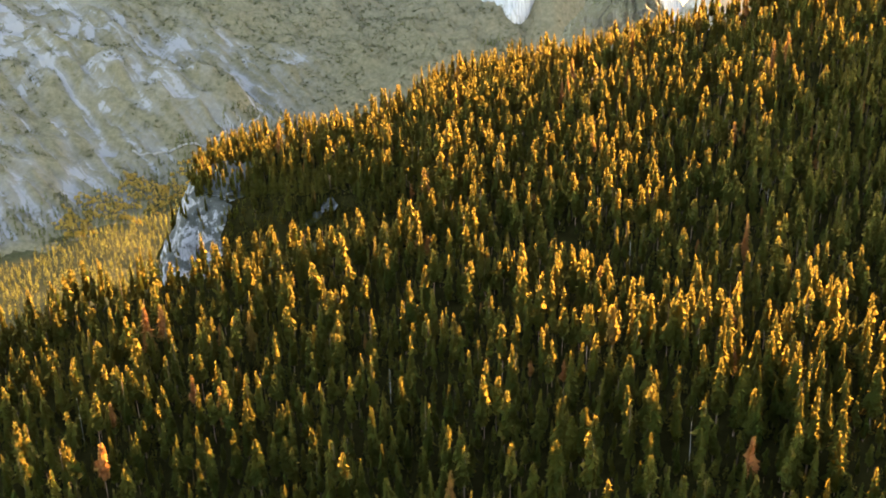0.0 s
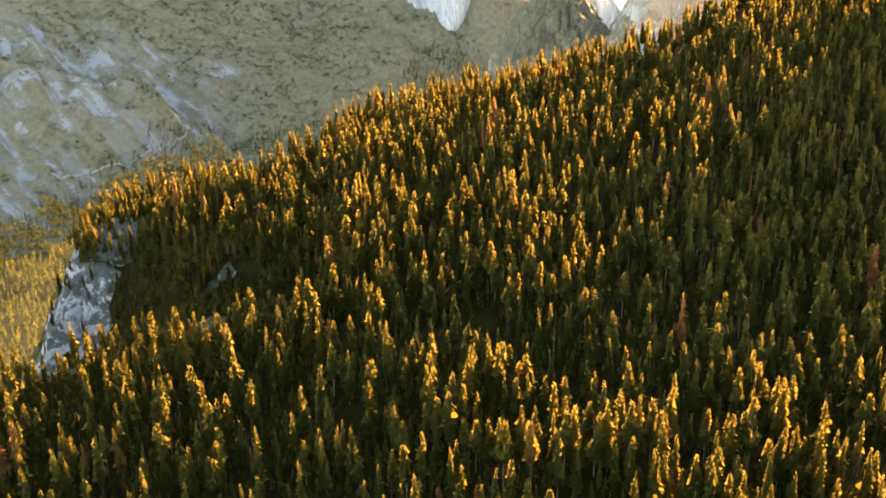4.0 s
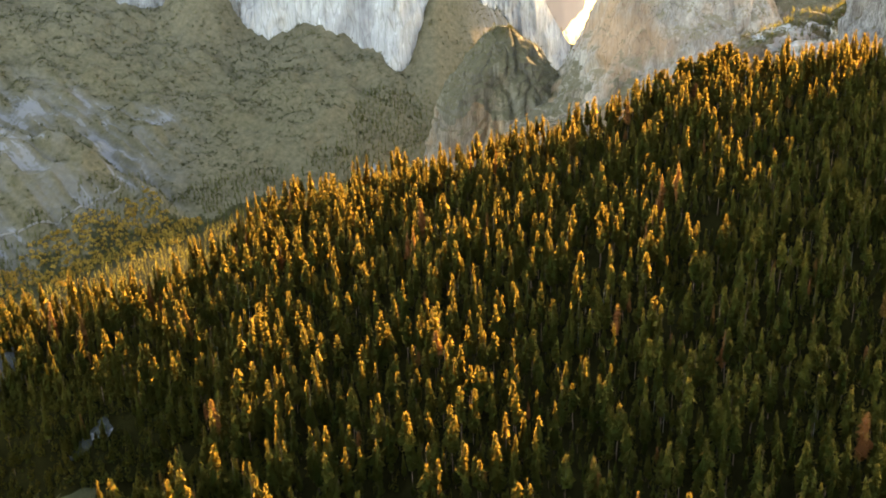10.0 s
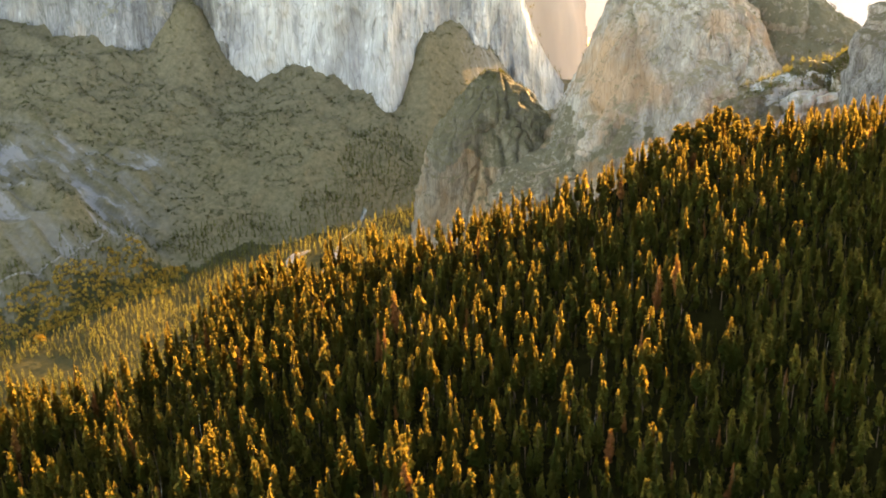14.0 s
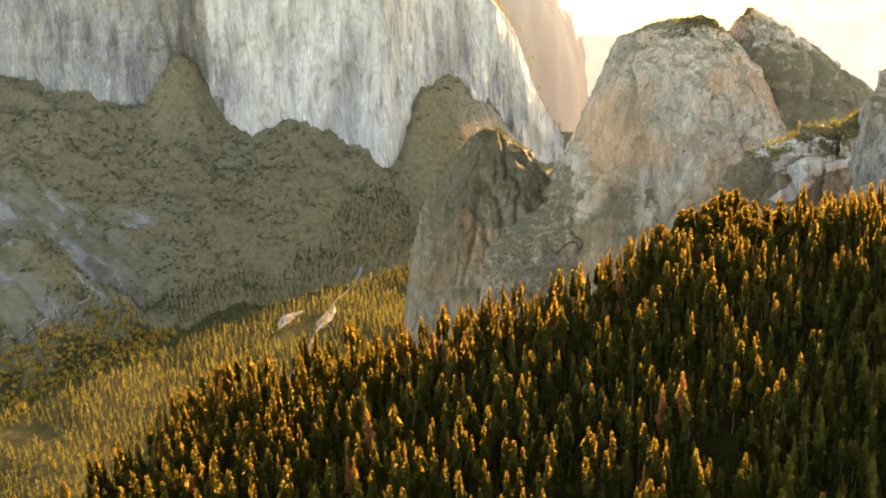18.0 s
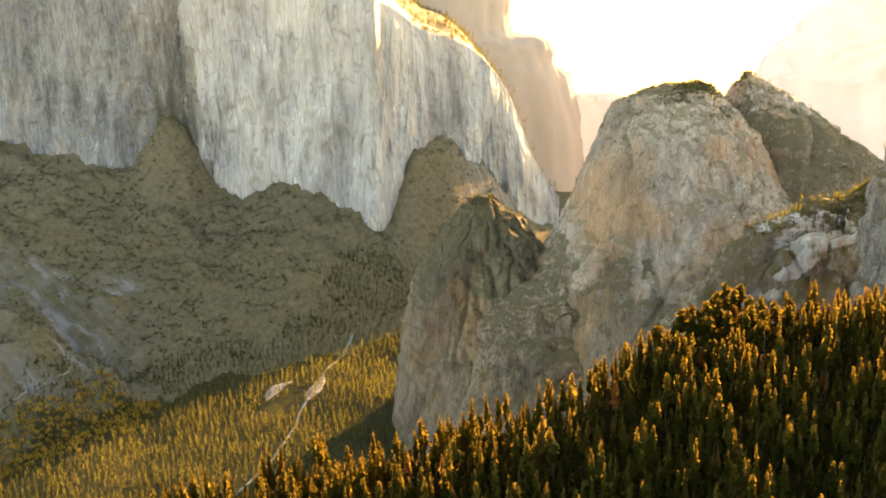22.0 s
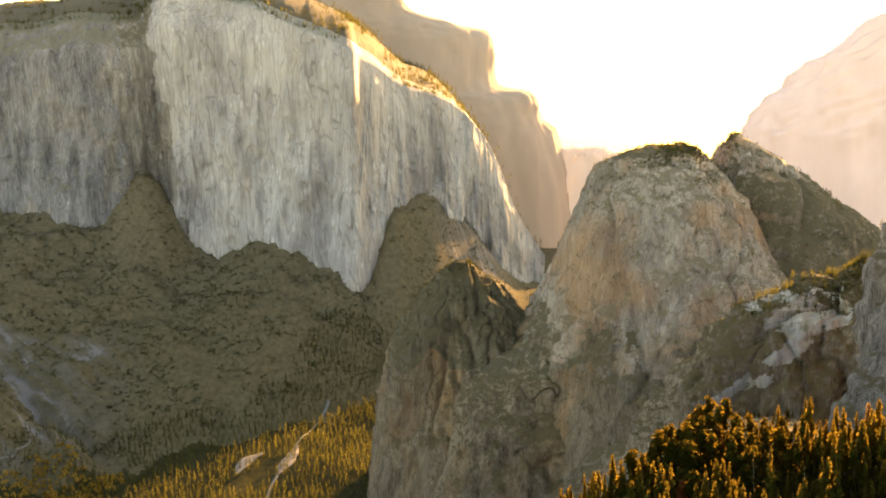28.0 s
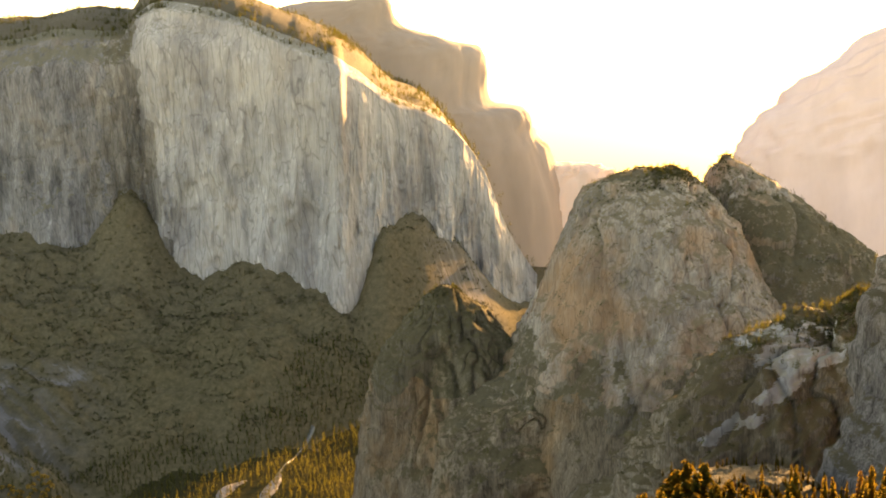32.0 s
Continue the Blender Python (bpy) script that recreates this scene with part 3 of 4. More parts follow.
massif("rock_dome", "blunt brushy granite dome above a stained cliff", [
    (676, 494, 526, 3010, 3060), (654, 456, 546, 2985, 3100), (627, 424, 580, 2960, 3130), (601, 402, 602, 2940, 3150), (571, 384, 630, 2915, 3170), (548, 370, 652, 2900, 3180),
    (515, 346, 675, 2885, 3200), (482, 328, 695, 2870, 3210), (430, 318, 705, 2845, 3230), (367, 310, 715, 2810, 3260), (245, 284, 745, 2750, 3320), (40, 240, 800, 2700, 3380)], GRANITE_TAN, 31, cap=(GRANITE_BRUSHY, 475), rings=170, segs=320, power=2.3)
massif("rock_buttress", "stained granite buttress between two domes", [
    (540, 630, 720, 2660, 2900), (495, 560, 760, 2630, 2950), (445, 470, 780, 2620, 2980), (400, 440, 800, 2570, 2990), (314, 415, 820, 2520, 3000), (40, 300, 900, 2400, 3100)], GRANITE_TAN, 41, rings=150, segs=320, cap=(GRANITE_SCRUB, 500))
massif("rock_tower", "massive rounded granite tower with rusty stains", [
    (960, 945, 980, 2800, 2830), (951, 918, 1000, 2755, 2880), (938, 866, 1020, 2730, 2940), (916, 816, 1040, 2700, 3010), (880, 778, 1070, 2660, 3060), (819, 746, 1110, 2610, 3090),
    (736, 712, 1150, 2550, 3130), (664, 686, 1190, 2500, 3160), (571, 642, 1235, 2440, 3200), (454, 596, 1330, 2390, 3270), (40, 510, 1550, 2250, 3450)], GRANITE_ROSY, 51, power=2.3, rings=180, segs=360, cap=(GRANITE_SCRUB, 950), bands=(("brushy_ledge", 545, 590, GRANITE_SCRUB), ("stained_foot", -500, 545, GRANITE_TAN)))
massif("rock_spire", "leaning pointed granite summit with brushy slopes", [
    (964, 1114, 1136, 2900, 2925), (952, 1108, 1152, 2880, 2945), (922, 1094, 1196, 2840, 2985), (876, 1076, 1264, 2790, 3020), (822, 1052, 1334, 2735, 3055), (774, 1030, 1394, 2690, 3090), (741, 1010, 1426, 2660, 3110), (600, 960, 1520, 2580, 3180), (400, 900, 1650, 2500, 3300), (40, 900, 1850, 2600, 3400)], GRANITE_SCRUB, 61, rough=11, rings=140, segs=260, cap=(GRANITE_ROSY, 880))
massif("rock_ridge", "slabby granite ridge with brush and dark gullies", [
    (872, 1010, 1060, 2060, 2090), (862, 955, 1120, 2030, 2105), (850, 895, 1200, 2000, 2115), (834, 842, 1240, 1970, 2120), (816, 772, 1270, 1945, 2125), (782, 730, 1290, 1915, 2140), (735, 698, 1300, 1885, 2170), (690, 668, 1300, 1865, 2210),
    (640, 645, 1300, 1850, 2270), (560, 610, 1300, 1830, 2350), (300, 500, 1350, 1750, 2600), (40, 420, 1400, 1700, 2700)], GRANITE_RIBBED, 71, rough=24, rings=180, segs=360, cap=(GRANITE_BRUSHY, 850), slabs=((862, 812, 48, 22, 0.3), (822, 775, 34, 13, 0.5), (752, 722, 34, 9, 0.6)))
massif("rock_cliff", "dark streaked granite cliff above the forest", [
    (1014, 1130, 1780, 1790, 1900), (1010, 1060, 1790, 1775, 1910), (1006, 1000, 1800, 1750, 1920), (1000, 960, 1800, 1735, 1920), (985, 935, 1800, 1720, 1900), (955, 886, 1800, 1700, 1870), (925, 850, 1800, 1675, 1840), (873, 824, 1800, 1640, 1820), (805, 798, 1800, 1590, 1800),
    (740, 768, 1800, 1540, 1790), (500, 700, 1800, 1470, 1800)], GRANITE_GLOOMY, 81, flute=0.15, power=5.0, rough=17, rings=150, segs=330)
# Knoll out of view, added to throw shade across the hill's right side.
massif("unseen_shade_knoll", "unseen granite knoll added to shade the forested hill", [
    (1045, 885, 1010, 1400, 1535), (1036, 868, 1030, 1385, 1545), (1000, 845, 1060, 1360, 1560), (930, 825, 1090, 1340, 1580), (700, 790, 1150, 1300, 1650)], GRANITE_GLOOMY, 82, rings=60, segs=120, power=4.0, rough=9)
massif("rock_ledge", "low granite ledge with conifers behind the hilltop", [
    (782, 625, 720, 1675, 1715), (776, 600, 735, 1660, 1730), (764, 585, 745, 1645, 1740), (700, 560, 760, 1620, 1750), (400, 520, 800, 1580, 1760)], GRANITE_RIBBED, 83, rough=9, rings=60, segs=120)
massif("rock_outcrop", "pale lichen-streaked granite outcrop under conifers", [
    (794, -240, -195, 962, 1030), (788, -258, -180, 950, 1050), (780, -268, -176, 938, 1060), (750, -280, -180, 925, 1070), (720, -294, -190, 912, 1080), (680, -310, -200, 896, 1090), (600, -335, -200, 875, 1100)], GRANITE_MOTTLED, 85, rough=8, rings=110, segs=200, flute=0.7, power=3.2)
massif("rock_outcrop", "small pale granite outcrop among conifers", [
    (798, -118, -98, 894, 915), (785, -134, -98, 884, 920), (765, -146, -100, 876, 925), (740, -154, -104, 868, 930), (690, -162, -110, 858, 935)], GRANITE_MOTTLED, 87, rough=5, rings=70, segs=130, flute=0.7, power=3.2)
# Haze on these backdrops is painted and emissive; no air is modelled.
tagged(massif("backdrop_cliff", "far valley cliff with morning haze painted pale and glowing", [
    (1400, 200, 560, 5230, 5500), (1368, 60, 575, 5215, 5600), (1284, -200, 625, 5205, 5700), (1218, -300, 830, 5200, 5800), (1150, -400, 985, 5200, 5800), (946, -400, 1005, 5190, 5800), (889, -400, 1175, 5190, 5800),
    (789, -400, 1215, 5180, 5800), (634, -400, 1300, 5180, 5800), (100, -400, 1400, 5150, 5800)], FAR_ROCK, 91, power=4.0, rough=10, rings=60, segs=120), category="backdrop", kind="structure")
tagged(massif("backdrop_range", "mountain range with bright haze painted on and glowing", [
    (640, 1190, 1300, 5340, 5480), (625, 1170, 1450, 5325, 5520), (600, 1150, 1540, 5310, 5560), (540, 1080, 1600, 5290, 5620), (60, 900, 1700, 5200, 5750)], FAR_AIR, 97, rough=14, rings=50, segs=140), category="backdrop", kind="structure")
tagged(massif("backdrop_mountain", "mountainside beyond the valley with painted, glowing pale haze", [
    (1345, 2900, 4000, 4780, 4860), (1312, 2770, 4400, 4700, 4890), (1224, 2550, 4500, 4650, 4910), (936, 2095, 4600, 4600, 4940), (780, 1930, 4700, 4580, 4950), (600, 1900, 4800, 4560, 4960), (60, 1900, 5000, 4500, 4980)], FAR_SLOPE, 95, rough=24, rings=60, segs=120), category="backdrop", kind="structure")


# ---- trees ----
def crown_arrays(rng, h, r, clumps, lowest=0.16, blunt=0.75, fat=1.0, core=True):
    """A ragged conifer crown: many small twisted sprays round a thin dark heart."""
    n = clumps * 3
    f = lowest + (0.985 - lowest) * (np.arange(n) + rng.random(n)) / n
    a = np.arange(n) * 2.39996 + rng.random(n) * 0.9
    gaps = 0.78 + 0.34 * np.sin(f * (9 + 6 * rng.random()) + 6.28 * rng.random()) * np.sin(a + 6.28 * rng.random())
    reach = r * ((1 - f) ** blunt * (0.75 + 0.75 * rng.random(n)) * gaps + 0.07)
    reach *= np.minimum(1, 0.45 + (f - lowest) * 4)
    ca, sa, z = np.cos(a), np.sin(a), f * h
    wide = (reach * (0.22 + 0.2 * rng.random(n)) + 0.07 * r) * fat
    turn = rng.uniform(-1.2, 1.2, n)
    long = h * 0.16 * fat * wide / r
    droop = h * (0.004 + 0.035 * rng.random(n)) * reach / r
    sx, sy, sz = -sa * np.cos(turn) * wide, ca * np.cos(turn) * wide, np.sin(turn) * long
    tip = np.stack([ca * reach, sa * reach, z - droop], -1)
    root = np.stack([ca * reach * 0.42, sa * reach * 0.42, z + 0.02 * h], -1)
    side = np.stack([sx, sy, sz], -1)
    v = np.stack([tip, root + side, root - side], 1).reshape(-1, 3)
    t = np.arange(3 * n).reshape(-1, 3)
    if core:
        q = 5
        b = np.linspace(0, 2 * math.pi, q, endpoint=False)
        rows = [np.stack([np.cos(b + k) * r * w, np.sin(b + k) * r * w, np.full(q, k * h)], -1) for k, w in ((lowest, 0.28), (lowest + 0.18, 0.58), (0.6, 0.58 * 0.4 ** blunt), (0.99, 0.01))]
        g = grid_faces(4, q, True) + len(v)
        v = np.vstack([v] + rows)
        t = np.concatenate([t, g[:, [0, 1, 2]], g[:, [0, 2, 3]]])
    return v, t


def round_crown(rng, clumps):
    """A broadleaf crown of unit height and radius: clumps over a lumpy dome."""
    a, u = rng.uniform(0, 6.28, clumps), rng.random(clumps)
    rr = np.sqrt(1 - u * u) * (0.7 + 0.35 * rng.random(clumps))
    c = np.stack([np.cos(a) * rr, np.sin(a) * rr, 0.35 + 0.6 * u], -1)
    s = 0.22 + 0.16 * rng.random((clumps, 1))
    corners = [c + s * rng.normal(0, 0.7, (clumps, 3)) for _ in range(4)]
    v = np.stack(corners, 1).reshape(-1, 3)
    i = np.arange(clumps)[:, None] * 4
    return v, np.concatenate([i + [0, 3, 1], i + [0, 2, 3], i + [1, 3, 2], i + [0, 1, 2]], 0)


def trunk_arrays(h, r, sides=6, top=0.97):
    a = np.linspace(0, 2 * math.pi, sides, endpoint=False)
    rows = [np.stack([np.cos(a) * r * k, np.sin(a) * r * k, np.full(sides, z)], -1) for z, k in ((-0.06 * h, 1.25), (h * 0.04, 1.0), (h * 0.5, 0.6), (h * top, 0.08))]
    q = grid_faces(4, sides, True)
    return np.vstack(rows), np.concatenate([q[:, [0, 1, 2]], q[:, [0, 2, 3]]])


def scatter(rng, count, x0, x1, y0, y1, keep):
    x, y = rng.uniform(x0, x1, count), rng.uniform(y0, y1, count)
    k = keep(x, y)
    return x[k], y[k]


def thin(x, y, gap):
    """Drop points that stand closer than the gap, by cells."""
    cells = {}
    for i in range(len(x)):
        a, b = int(x[i] // gap), int(y[i] // gap)
        if all((x[i] - x[j]) ** 2 + (y[i] - y[j]) ** 2 > gap * gap for da in (-1, 0, 1) for db in (-1, 0, 1) for j in cells.get((a + da, b + db), ())):
            cells.setdefault((a, b), []).append(i)
    ok = [i for c in cells.values() for i in c]
    return x[ok], y[ok]


def forest(name, label, x, y, z, heights, radii, tints, variants, mat, seed, category="forest"):
    """All the trees of a stand that nobody could count, joined into one mesh."""
    rng = np.random.default_rng(seed)
    vs, fs, ts, n = [], [], [], 0
    which = rng.integers(0, len(variants), len(x))
    spin = rng.uniform(0, 6.28, len(x))
    lean = rng.normal(0, 0.025, (2, len(x)))
    for k, (v, f) in enumerate(variants):
        m = np.nonzero(which == k)[0]
        if not len(m):
            continue
        c, s = np.cos(spin[m])[:, None], np.sin(spin[m])[:, None]
        pz = v[:, 2] * heights[m][:, None]
        px = (v[:, 0] * c - v[:, 1] * s) * radii[m][:, None] + x[m][:, None] + pz * lean[0, m][:, None]
        py = (v[:, 0] * s + v[:, 1] * c) * radii[m][:, None] + y[m][:, None] + pz * lean[1, m][:, None]
        vs.append(np.stack([px, py, pz + z[m][:, None]], -1).reshape(-1, 3))
        fs.append((f[None] + (np.arange(len(m)) * len(v))[:, None, None] + n).reshape(-1, 3))
        ts.append(np.repeat(tints[m], len(v)))
        n += len(m) * len(v)
    ob = new(name, mesh_from(name, np.vstack(vs), np.vstack(fs), np.concatenate(ts)))
    ob.data.materials.append(mat)
    return tagged(ob, label, category, kind="stuff")


CROWNS = [crown_arrays(np.random.default_rng(100 + k), 1.0, 1.0, 38, lowest=(0.08, 0.14, 0.22, 0.1, 0.4)[k % 5], blunt=(0.62, 0.8, 0.55, 0.9, 0.5)[k % 5], fat=(1.0, 0.9, 1.1, 1.0, 1.25)[k % 5]) for k in range(20)]
FULL_CROWNS = [crown_arrays(np.random.default_rng(300 + k), 1.0, 1.0, 150, lowest=(0.07, 0.12, 0.2, 0.09)[k % 4], blunt=(0.6, 0.8, 0.55, 0.9)[k % 4], fat=(0.75, 0.7, 0.95, 0.75)[k % 4]) for k in range(8)]
SMALL_CROWNS = [crown_arrays(np.random.default_rng(200 + k), 1.0, 1.0, 8, lowest=0.08, blunt=0.8, fat=1.7, core=False) for k in range(8)]
VALLEY_CROWNS = [crown_arrays(np.random.default_rng(500 + k), 1.0, 1.0, 10, lowest=0.06, blunt=0.7, fat=1.9, core=False) for k in range(8)]
ROUND_CROWNS = [round_crown(np.random.default_rng(400 + k), 26) for k in range(8)]
TRUNK = [(np.array([(1.0, 0, 0), (-0.5, 0.87, 0), (-0.5, -0.87, 0), (0.1, 0, 0.97), (-0.05, 0.09, 0.97), (-0.05, -0.09, 0.97)]), np.array([(0, 1, 4), (0, 4, 3), (1, 2, 5), (1, 5, 4), (2, 0, 3), (2, 3, 5)]))]

rng = np.random.default_rng(7)


def stand_here(x, y):
    open_ground = fbm(x / 42, y / 42, octaves=3, seed=17) > 0.85
    hollow = ((x > -320) & (x < -190) & (y > 840) & (y < 958)) | ((x > -165) & (x < -100) & (y > 800) & (y < 890))
    notch = (x < 0) & (y > 740) & (y < 1000) & (beyond(x, y) > 4) & (vnoise(x / 9, y / 9, seed=63) < 0.3)
    bald = np.hypot(x - 469, (y - 1285) * 0.8) < 19 + 9 * vnoise(x / 14, y / 14, seed=65)
    rim = np.where((x < 60) & (y > 1040), 8, 40)
    return (beyond(x, y) < rim) & ~notch & ~bald & ~open_ground & ~hollow & (x < 0.56 * y + 25) & (x > -0.62 * y - 20)


hx, hy = scatter(rng, 60000, -520, 880, 345, 1460, stand_here)
hx, hy = thin(hx, hy, 6.1)
hz = ground_z(hx, hy)
grove = fbm(hx / 90, hy / 90, octaves=2, seed=19)
hh = np.where(rng.random(len(hx)) < 0.38, rng.uniform(28, 44, len(hx)), rng.uniform(10, 22, len(hx))) * (0.95 + 0.12 * grove)
hr = hh * rng.uniform(0.105, 0.155, len(hx)) + 0.6
ht = rng.random(len(hx))
# low round-headed pines on the summit
summit = np.hypot(hx - 470, hy - 1345) < 70
hh[summit] *= 0.68
hr[summit] = hh[summit] * rng.uniform(0.2, 0.28, summit.sum())

# the trees that stand nearest to the flight line are things of their own
single = (hx > -190) & (hx < 235) & (hy > 425) & (hy < 522)
pick = np.nonzero(single)[0][:290]
single[:] = False
single[pick] = True
tall = []
for k, (cv, cf) in enumerate(FULL_CROWNS):
    th, tr = 30.0, 30.0 * (0.125, 0.14, 0.17, 0.15)[k % 4]
    base = new("conifer_tree")
    base.empty_display_size = 2
    tv, tf = trunk_arrays(th, 0.42, 7)
    tk = new("trunk", mesh_from("trunk", tv, tf, flat=False))
    tk.data.materials.append(BARK)
    cr = new("crown", mesh_from("crown", cv * [tr, tr, th], cf, np.full(len(cv), (k * 0.37 + 0.1) % 0.94)))
    cr.data.materials.append(NEEDLE)
    tk.parent = cr.parent = base
    tagged(base, ("slender", "ragged", "broad clumpy", "pointed")[k % 4] + " conifer with sunlit olive needles and a brown trunk", "tree", "conifers of the near stand")
    tall.append(base)
for n, i in enumerate(pick):
    k = int(hh[i] / 30.0 * 1000) / 1000
    m = Matrix.LocRotScale((hx[i], hy[i], hz[i]), Euler((rng.normal(0, 0.02), rng.normal(0, 0.02), rng.uniform(0, 6.28))), None)
    t = tall[n % 8]
    t.scale = (k, k, k)
    if n < 8:
        t.matrix_world = m @ Matrix.Scale(k, 4)
    else:
        copy_thing(t, m)

PINE_CROWNS = [crown_arrays(np.random.default_rng(600 + k), 1.0, 1.0, 46, lowest=0.3, blunt=0.3, fat=1.15) for k in range(6)]
knob = summit & ~single
forest("summit_pines", "round-headed sunlit pines on the rocky summit", hx[knob], hy[knob], hz[knob], hh[knob], hr[knob], ht[knob], PINE_CROWNS, NEEDLE, 4)
rest = ~single & ~summit
forest("conifer_forest", "dense conifer forest with sunlit tops on the hill", hx[rest], hy[rest], hz[rest], hh[rest], hr[rest], ht[rest], CROWNS, NEEDLE, 5)
forest("forest_trunks", "brown and grey conifer trunks among the crowns", hx[rest], hy[rest], hz[rest], hh[rest], hh[rest] * 0.010, ht[rest], TRUNK, BARK, 5)

# saplings in the shade, dead snags
sx, sy = scatter(rng, 12500, -520, 800, 330, 1420, stand_here)
sh = rng.uniform(5, 14, len(sx))
forest("understory", "young conifers in the shade of the stand", sx, sy, ground_z(sx, sy), sh, sh * 0.25, rng.random(len(sx)) * 0.9, SMALL_CROWNS, NEEDLE, 8)
dx, dy = scatter(rng, 130, -300, 800, 380, 1400, stand_here)
dh = rng.uniform(16, 34, len(dx))
forest("dead_snags", "bleached dead trunks standing among the conifers", dx, dy, ground_z(dx, dy), dh, dh * 0.008, rng.random(len(dx)), TRUNK, SNAG, 9)

# valley floor: conifers, and round oaks by the scree
vx, vy = scatter(rng, 40000, -1350, 480, 2100, 4050, lambda x, y: (line_distance(x, y, FOOT) < 130 + 190 * smooth(0, 200, x)) & (beyond(x, y) > 350) & (fbm(x / 160, y / 160, octaves=3, seed=27) < 0.75))
vx, vy = thin(vx, vy, 12.0)
vh = rng.uniform(15, 34, len(vx))
forest("valley_forest", "sunlit conifers on the valley floor", vx, vy, ground_z(vx, vy), vh, vh * 0.16, rng.random(len(vx)) * 0.95, VALLEY_CROWNS, VALLEY_NEEDLE, 6)
GLADE = [(-1000, 2720), (-850, 2900), (-700, 3070), (-480, 3270)]
ox, oy = scatter(rng, 9000, -1100, -380, 2350, 3500, lambda x, y: (np.abs(line_distance(x, y, GLADE) + 20) < 75 + 45 * fbm((0.61 * x + 0.79 * y) / 40, (0.61 * y - 0.79 * x) / 160, octaves=2, seed=29)))
ox, oy = thin(ox, oy, 8.0)
oh = rng.uniform(7, 15, len(ox))
forest("oak_wood", "round oaks at the foot of the scree, sunlight painted gold", ox, oy, ground_z(ox, oy), oh, oh * 0.55, rng.random(len(ox)) * 0.95, ROUND_CROWNS, OAK_LEAF, 10)
bx, by = scatter(rng, 27000, -1900, 1000, 2500, 4700, lambda x, y: (line_distance(x, y, FOOT) > 40) & (fbm(x / 130, y / 130, octaves=3, seed=33) < 0.45) & (gullies(x, y, line_distance(x, y, FOOT)) < 0.25))
bh = rng.uniform(5, 13, len(bx))
forest("slope_brush", "dull green brush and small trees on the talus", bx, by, ground_z(bx, by), bh, bh * 0.5, rng.random(len(bx)) * 0.9, [round_crown(np.random.default_rng(450 + k), 7) for k in range(6)], SLOPE_LEAF, 11, "brush")

# small trees that climb the talus to the foot of the great wall
cx, cy = scatter(rng, 9000, -1200, 950, 3750, 4560, lambda x, y: (line_distance(x, y, FOOT) > 60) & (fbm(x / 110, y / 110, octaves=3, seed=35) > -0.35))
cx, cy = thin(cx, cy, 9.0)
ch = rng.uniform(6, 14, len(cx))
forest("talus_trees", "scattered small conifers on the talus below the wall", cx, cy, ground_z(cx, cy), ch, ch * 0.3, rng.random(len(cx)) * 0.9, SMALL_CROWNS, SLOPE_LEAF, 13)

# brush on the gentler rock slopes
rx, ry, rz = [], [], []
for p in (ROCK_TOPS[0], ROCK_TOPS[2], ROCK_TOPS[3], ROCK_TOPS[4]):
    n = np.cross(np.gradient(p, axis=1), np.gradient(p, axis=0))
    up = np.abs(n[..., 2]) / np.maximum(np.linalg.norm(n, axis=-1), 1e-6)
    patch = fbm(p[..., 0] / 60, p[..., 1] / 60, p[..., 2] / 60, 3, 61)
    spot = (up > 0.30) & (patch > -0.25) & (rng.random(up.shape) < 0.07) & (p[..., 2] > 330) & (p[..., 1] < 3100)
    rx.append(p[spot][:, 0]); ry.append(p[spot][:, 1]); rz.append(p[spot][:, 2] - 1.5)
rx, ry, rz = np.concatenate(rx), np.concatenate(ry), np.concatenate(rz)
rh = rng.uniform(3, 8, len(rx))
forest("rock_brush", "low green brush clinging to granite slopes", rx, ry, rz, rh, rh * 0.8, rng.random(len(rx)) * 0.95, [round_crown(np.random.default_rng(470 + k), 5) for k in range(5)], SLOPE_LEAF, 14, "brush")

# the stand goes on below the start of the flight
ax, ay = scatter(rng, 26000, -640, 960, -260, 1400, lambda x, y: (beyond(x, y) < 0) & ((y < 345) | (x > 0.56 * y + 25) | (x < -0.62 * y - 20)))
ax, ay = thin(ax, ay, 13.0)
ah = rng.uniform(14, 38, len(ax))
forest("conifer_forest", "conifer forest on the hill before the stand", ax, ay, ground_z(ax, ay), ah, ah * 0.17, rng.random(len(ax)), SMALL_CROWNS, NEEDLE, 15)

# brush in the hollows below the outcrops, conifers on the low ledge
ux, uy = scatter(rng, 4200, -330, 20, 745, 985, lambda x, y: (beyond(x, y) < 60))
uh = rng.uniform(3, 11, len(ux))
forest("hollow_brush", "dark brush and saplings round granite outcrops", ux, uy, ground_z(ux, uy), uh, uh * 0.35, rng.random(len(ux)) * 0.9, SMALL_CROWNS, NEEDLE, 16, "brush")
ex, ey = scatter(rng, 140, 585, 745, 1650, 1730, lambda x, y: x > 0)
eh = rng.uniform(9, 19, len(ex))
forest("ledge_conifers", "sunlit conifers crowded on a granite ledge", ex, ey, np.full(len(ex), 772.0), eh, eh * 0.17, rng.random(len(ex)), CROWNS, NEEDLE, 17)

tx, ty, tz = [], [], []
for p in ROCK_TOPS[8:10]:
    n = np.cross(np.gradient(p, axis=1), np.gradient(p, axis=0))
    up = np.abs(n[..., 2]) / np.maximum(np.linalg.norm(n, axis=-1), 1e-6)
    spot = (up > 0.55) & (rng.random(up.shape) < 0.03)
    tx.append(p[spot][:, 0]); ty.append(p[spot][:, 1]); tz.append(p[spot][:, 2] - 1)
tx, ty, tz = np.concatenate(tx), np.concatenate(ty), np.concatenate(tz)
th = rng.uniform(9, 26, len(tx))
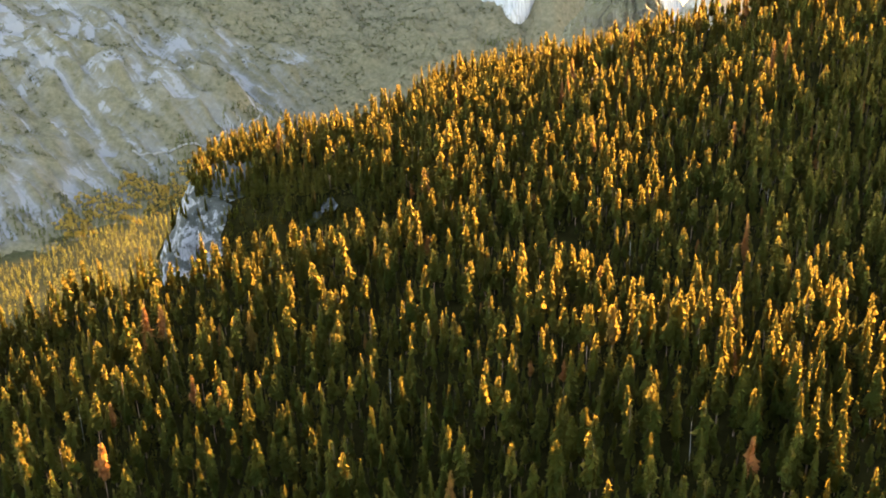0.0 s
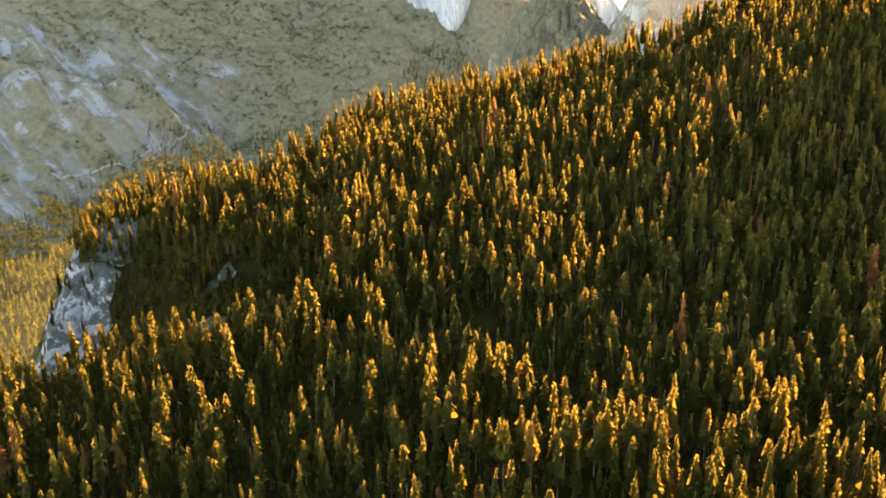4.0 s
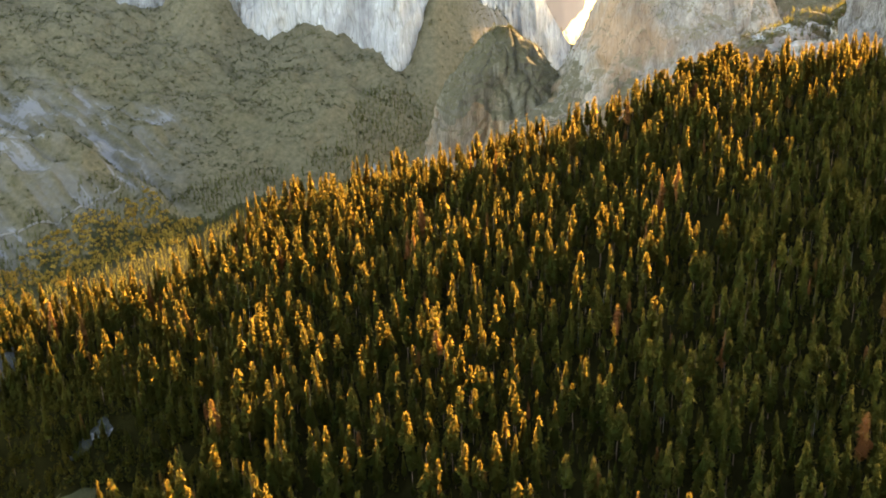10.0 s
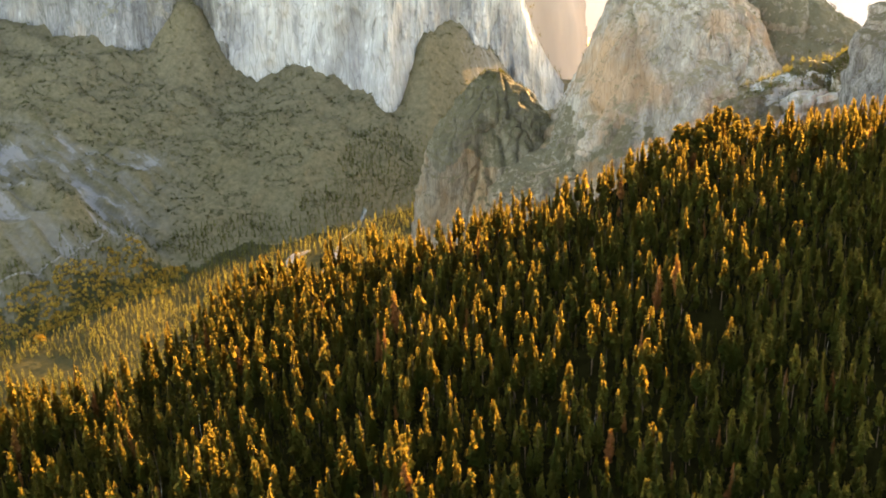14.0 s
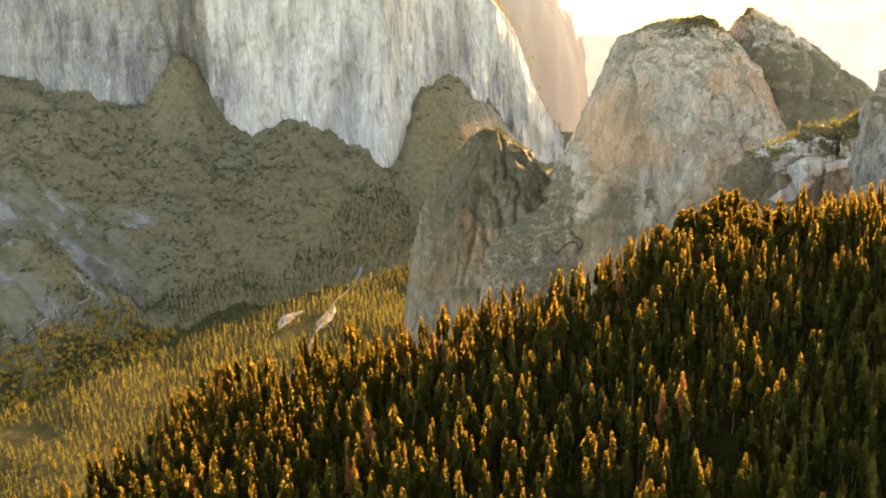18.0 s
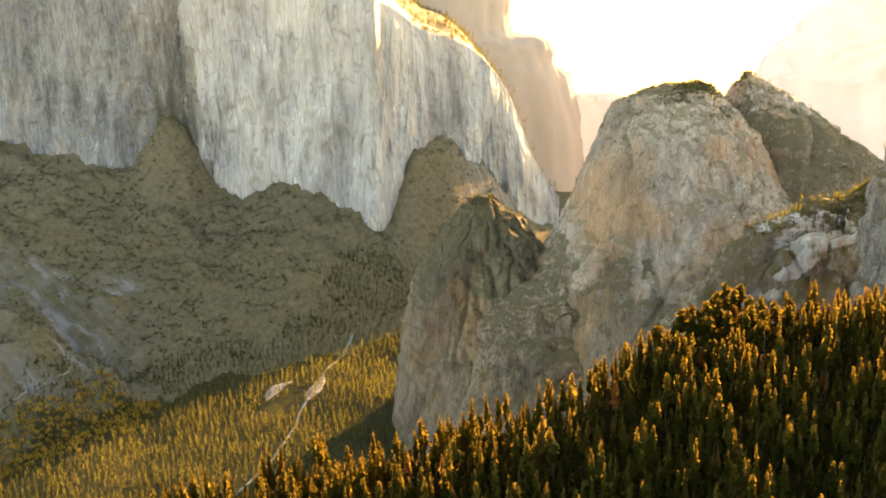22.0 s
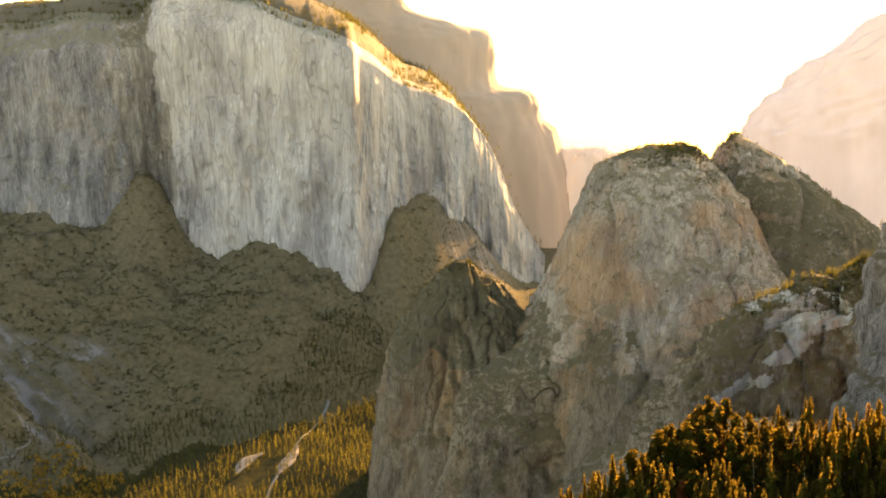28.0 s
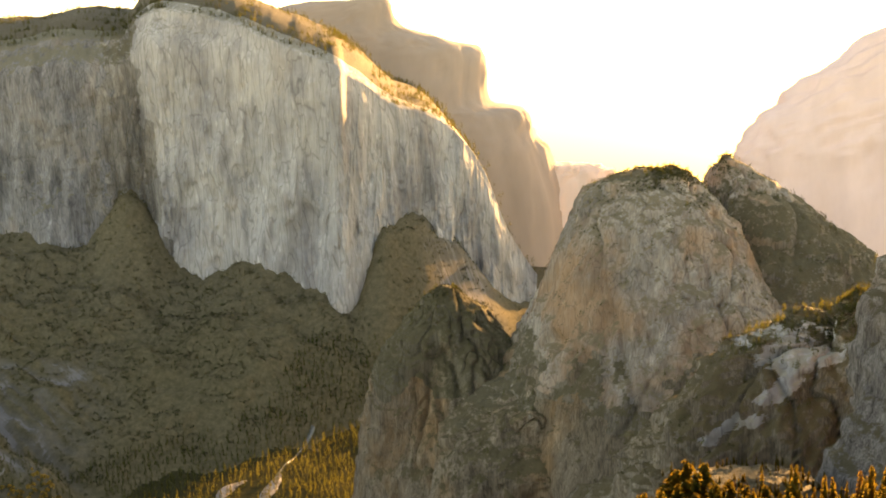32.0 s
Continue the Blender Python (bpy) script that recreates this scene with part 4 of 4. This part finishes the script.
forest("outcrop_conifers", "conifers crowning the granite outcrops", tx, ty, tz, th, th * 0.13, rng.random(len(tx)), CROWNS, NEEDLE, 18)

# small trees on the ledges of the rocks and along the top of the great wall
lx, ly, lz = [], [], []
for p in ROCK_TOPS[:6]:
    du, dv = np.gradient(p, axis=0), np.gradient(p, axis=1)
    n = np.cross(dv, du)
    n = n / np.maximum(np.linalg.norm(n, axis=-1, keepdims=True), 1e-6)
    up = np.abs(n[..., 2])
    spot = (up > 0.62) & (rng.random(up.shape) < 0.008) & (p[..., 2] > 300)
    lx.append(p[spot][:, 0]); ly.append(p[spot][:, 1]); lz.append(p[spot][:, 2] - 1)
lx, ly, lz = np.concatenate(lx), np.concatenate(ly), np.concatenate(lz)
ridge = ROCK_TOPS[4]
crest = (ridge[..., 2] > 800) & (ridge[..., 1] < 2110) & (ridge[..., 0] < 1120) & (rng.random(ridge.shape[:2]) < 0.045)
lx, ly, lz = np.concatenate([lx, ridge[crest][:, 0]]), np.concatenate([ly, ridge[crest][:, 1]]), np.concatenate([lz, ridge[crest][:, 2] - 1])
wt = WALL_TOP[0].reshape(-1, 3)
wt = wt[(rng.random(len(wt)) < 0.6) & (fbm(wt[:, 0] / 80, wt[:, 1] / 80, octaves=2, seed=47) > -0.25)]
wt = np.repeat(wt, 2, 0) + rng.normal(0, 12, (len(wt) * 2, 3)) * [1, 1, 0]
lx, ly, lz = np.concatenate([lx, wt[:, 0]]), np.concatenate([ly, wt[:, 1]]), np.concatenate([lz, wt[:, 2] - 5])
lh = rng.uniform(6, 18, len(lx)) * np.where(ly > 4000, 1.7, 1.0)
forest("ledge_trees", "small conifers rooted on granite ledges", lx, ly, lz, lh, lh * 0.24, rng.random(len(lx)) * 0.95, SMALL_CROWNS, VALLEY_NEEDLE, 12)


# ---- road, river and gravel on the valley floor ----
def ribbon(name, line, width, lift, mat, steps=90, taper=False):
    """A strip laid on the ground along a line, with its edges turned down."""
    c = catmull(line, steps)
    d = np.gradient(c, axis=0)
    n = np.stack([-d[:, 1], d[:, 0]], -1) / np.linalg.norm(d, axis=1, keepdims=True)
    w = width * (np.sin(np.linspace(0.15, math.pi - 0.15, steps)) if taper else np.ones(steps)) * (1 + 0.25 * vnoise(c[:, 0] / 25, c[:, 1] / 25, seed=51))
    rows = []
    for side, drop in ((-0.62, 4.0), (-0.5, 0.0), (0.0, -0.3), (0.5, 0.0), (0.62, 4.0)):
        p = c + n * (w * side)[:, None]
        z = np.max([ground_z(p[:, 0] + a, p[:, 1] + b) for a in (-6, 0, 6) for b in (-6, 0, 6)], axis=0)
        rows.append(np.column_stack([p, z + lift - drop]))
    ob = new(name, mesh_from(name, np.stack(rows, 1).reshape(-1, 3), grid_faces(steps, 5), flat=False))
    ob.data.materials.append(mat)
    return ob


ROAD_MAT = earth("pale_road", (0.16, 0.15, 0.13), (0.24, 0.22, 0.20), (0.27, 0.25, 0.23), 0.05, 0.8)
GRAVEL = earth("river_gravel", (0.20, 0.185, 0.17), (0.34, 0.32, 0.30), (0.38, 0.36, 0.34), 0.03, 0.7)
WATER, bn, bl = material("river_water")
bn["Principled BSDF"].inputs["Base Color"].default_value = (0.10, 0.11, 0.10, 1)
bn["Principled BSDF"].inputs["Roughness"].default_value = 0.08
wave = noise_node(bn, bl, stretched(bn, bl, 0.3, 0.3, 0.3), 1.0, 3)
wb = bn.new("ShaderNodeBump")
wb.inputs["Strength"].default_value = 0.2
bl.new(wave.outputs[0], wb.inputs["Height"])
bl.new(wb.outputs[0], bn["Principled BSDF"].inputs["Normal"])
tagged(ribbon("road", [(-960, 3035), (-850, 3072), (-785, 3100), (-743, 3140), (-690, 3207), (-655, 3238), (-612, 3300)], 2.6, 0.6, ROAD_MAT), "pale narrow road across the scree", "road", kind="structure")
tagged(ribbon("river", [(160, 3700), (80, 3480), (46, 3348), (7, 3198), (-8, 3077), (-60, 2900), (-160, 2650)], 9, 0.4, WATER), "shallow river winding over the valley floor", "water", kind="structure")
tagged(ribbon("gravel_bar", [(70, 3420), (50, 3340), (20, 3250)], 34, 0.9, GRAVEL, 40, True), "pale gravel bar beside the river", "gravel", kind="structure")
tagged(ribbon("gravel_bar", [(-20, 3390), (-70, 3340), (-90, 3270)], 30, 0.9, GRAVEL, 40, True), "pale gravel bar beside the river", "gravel", kind="structure")
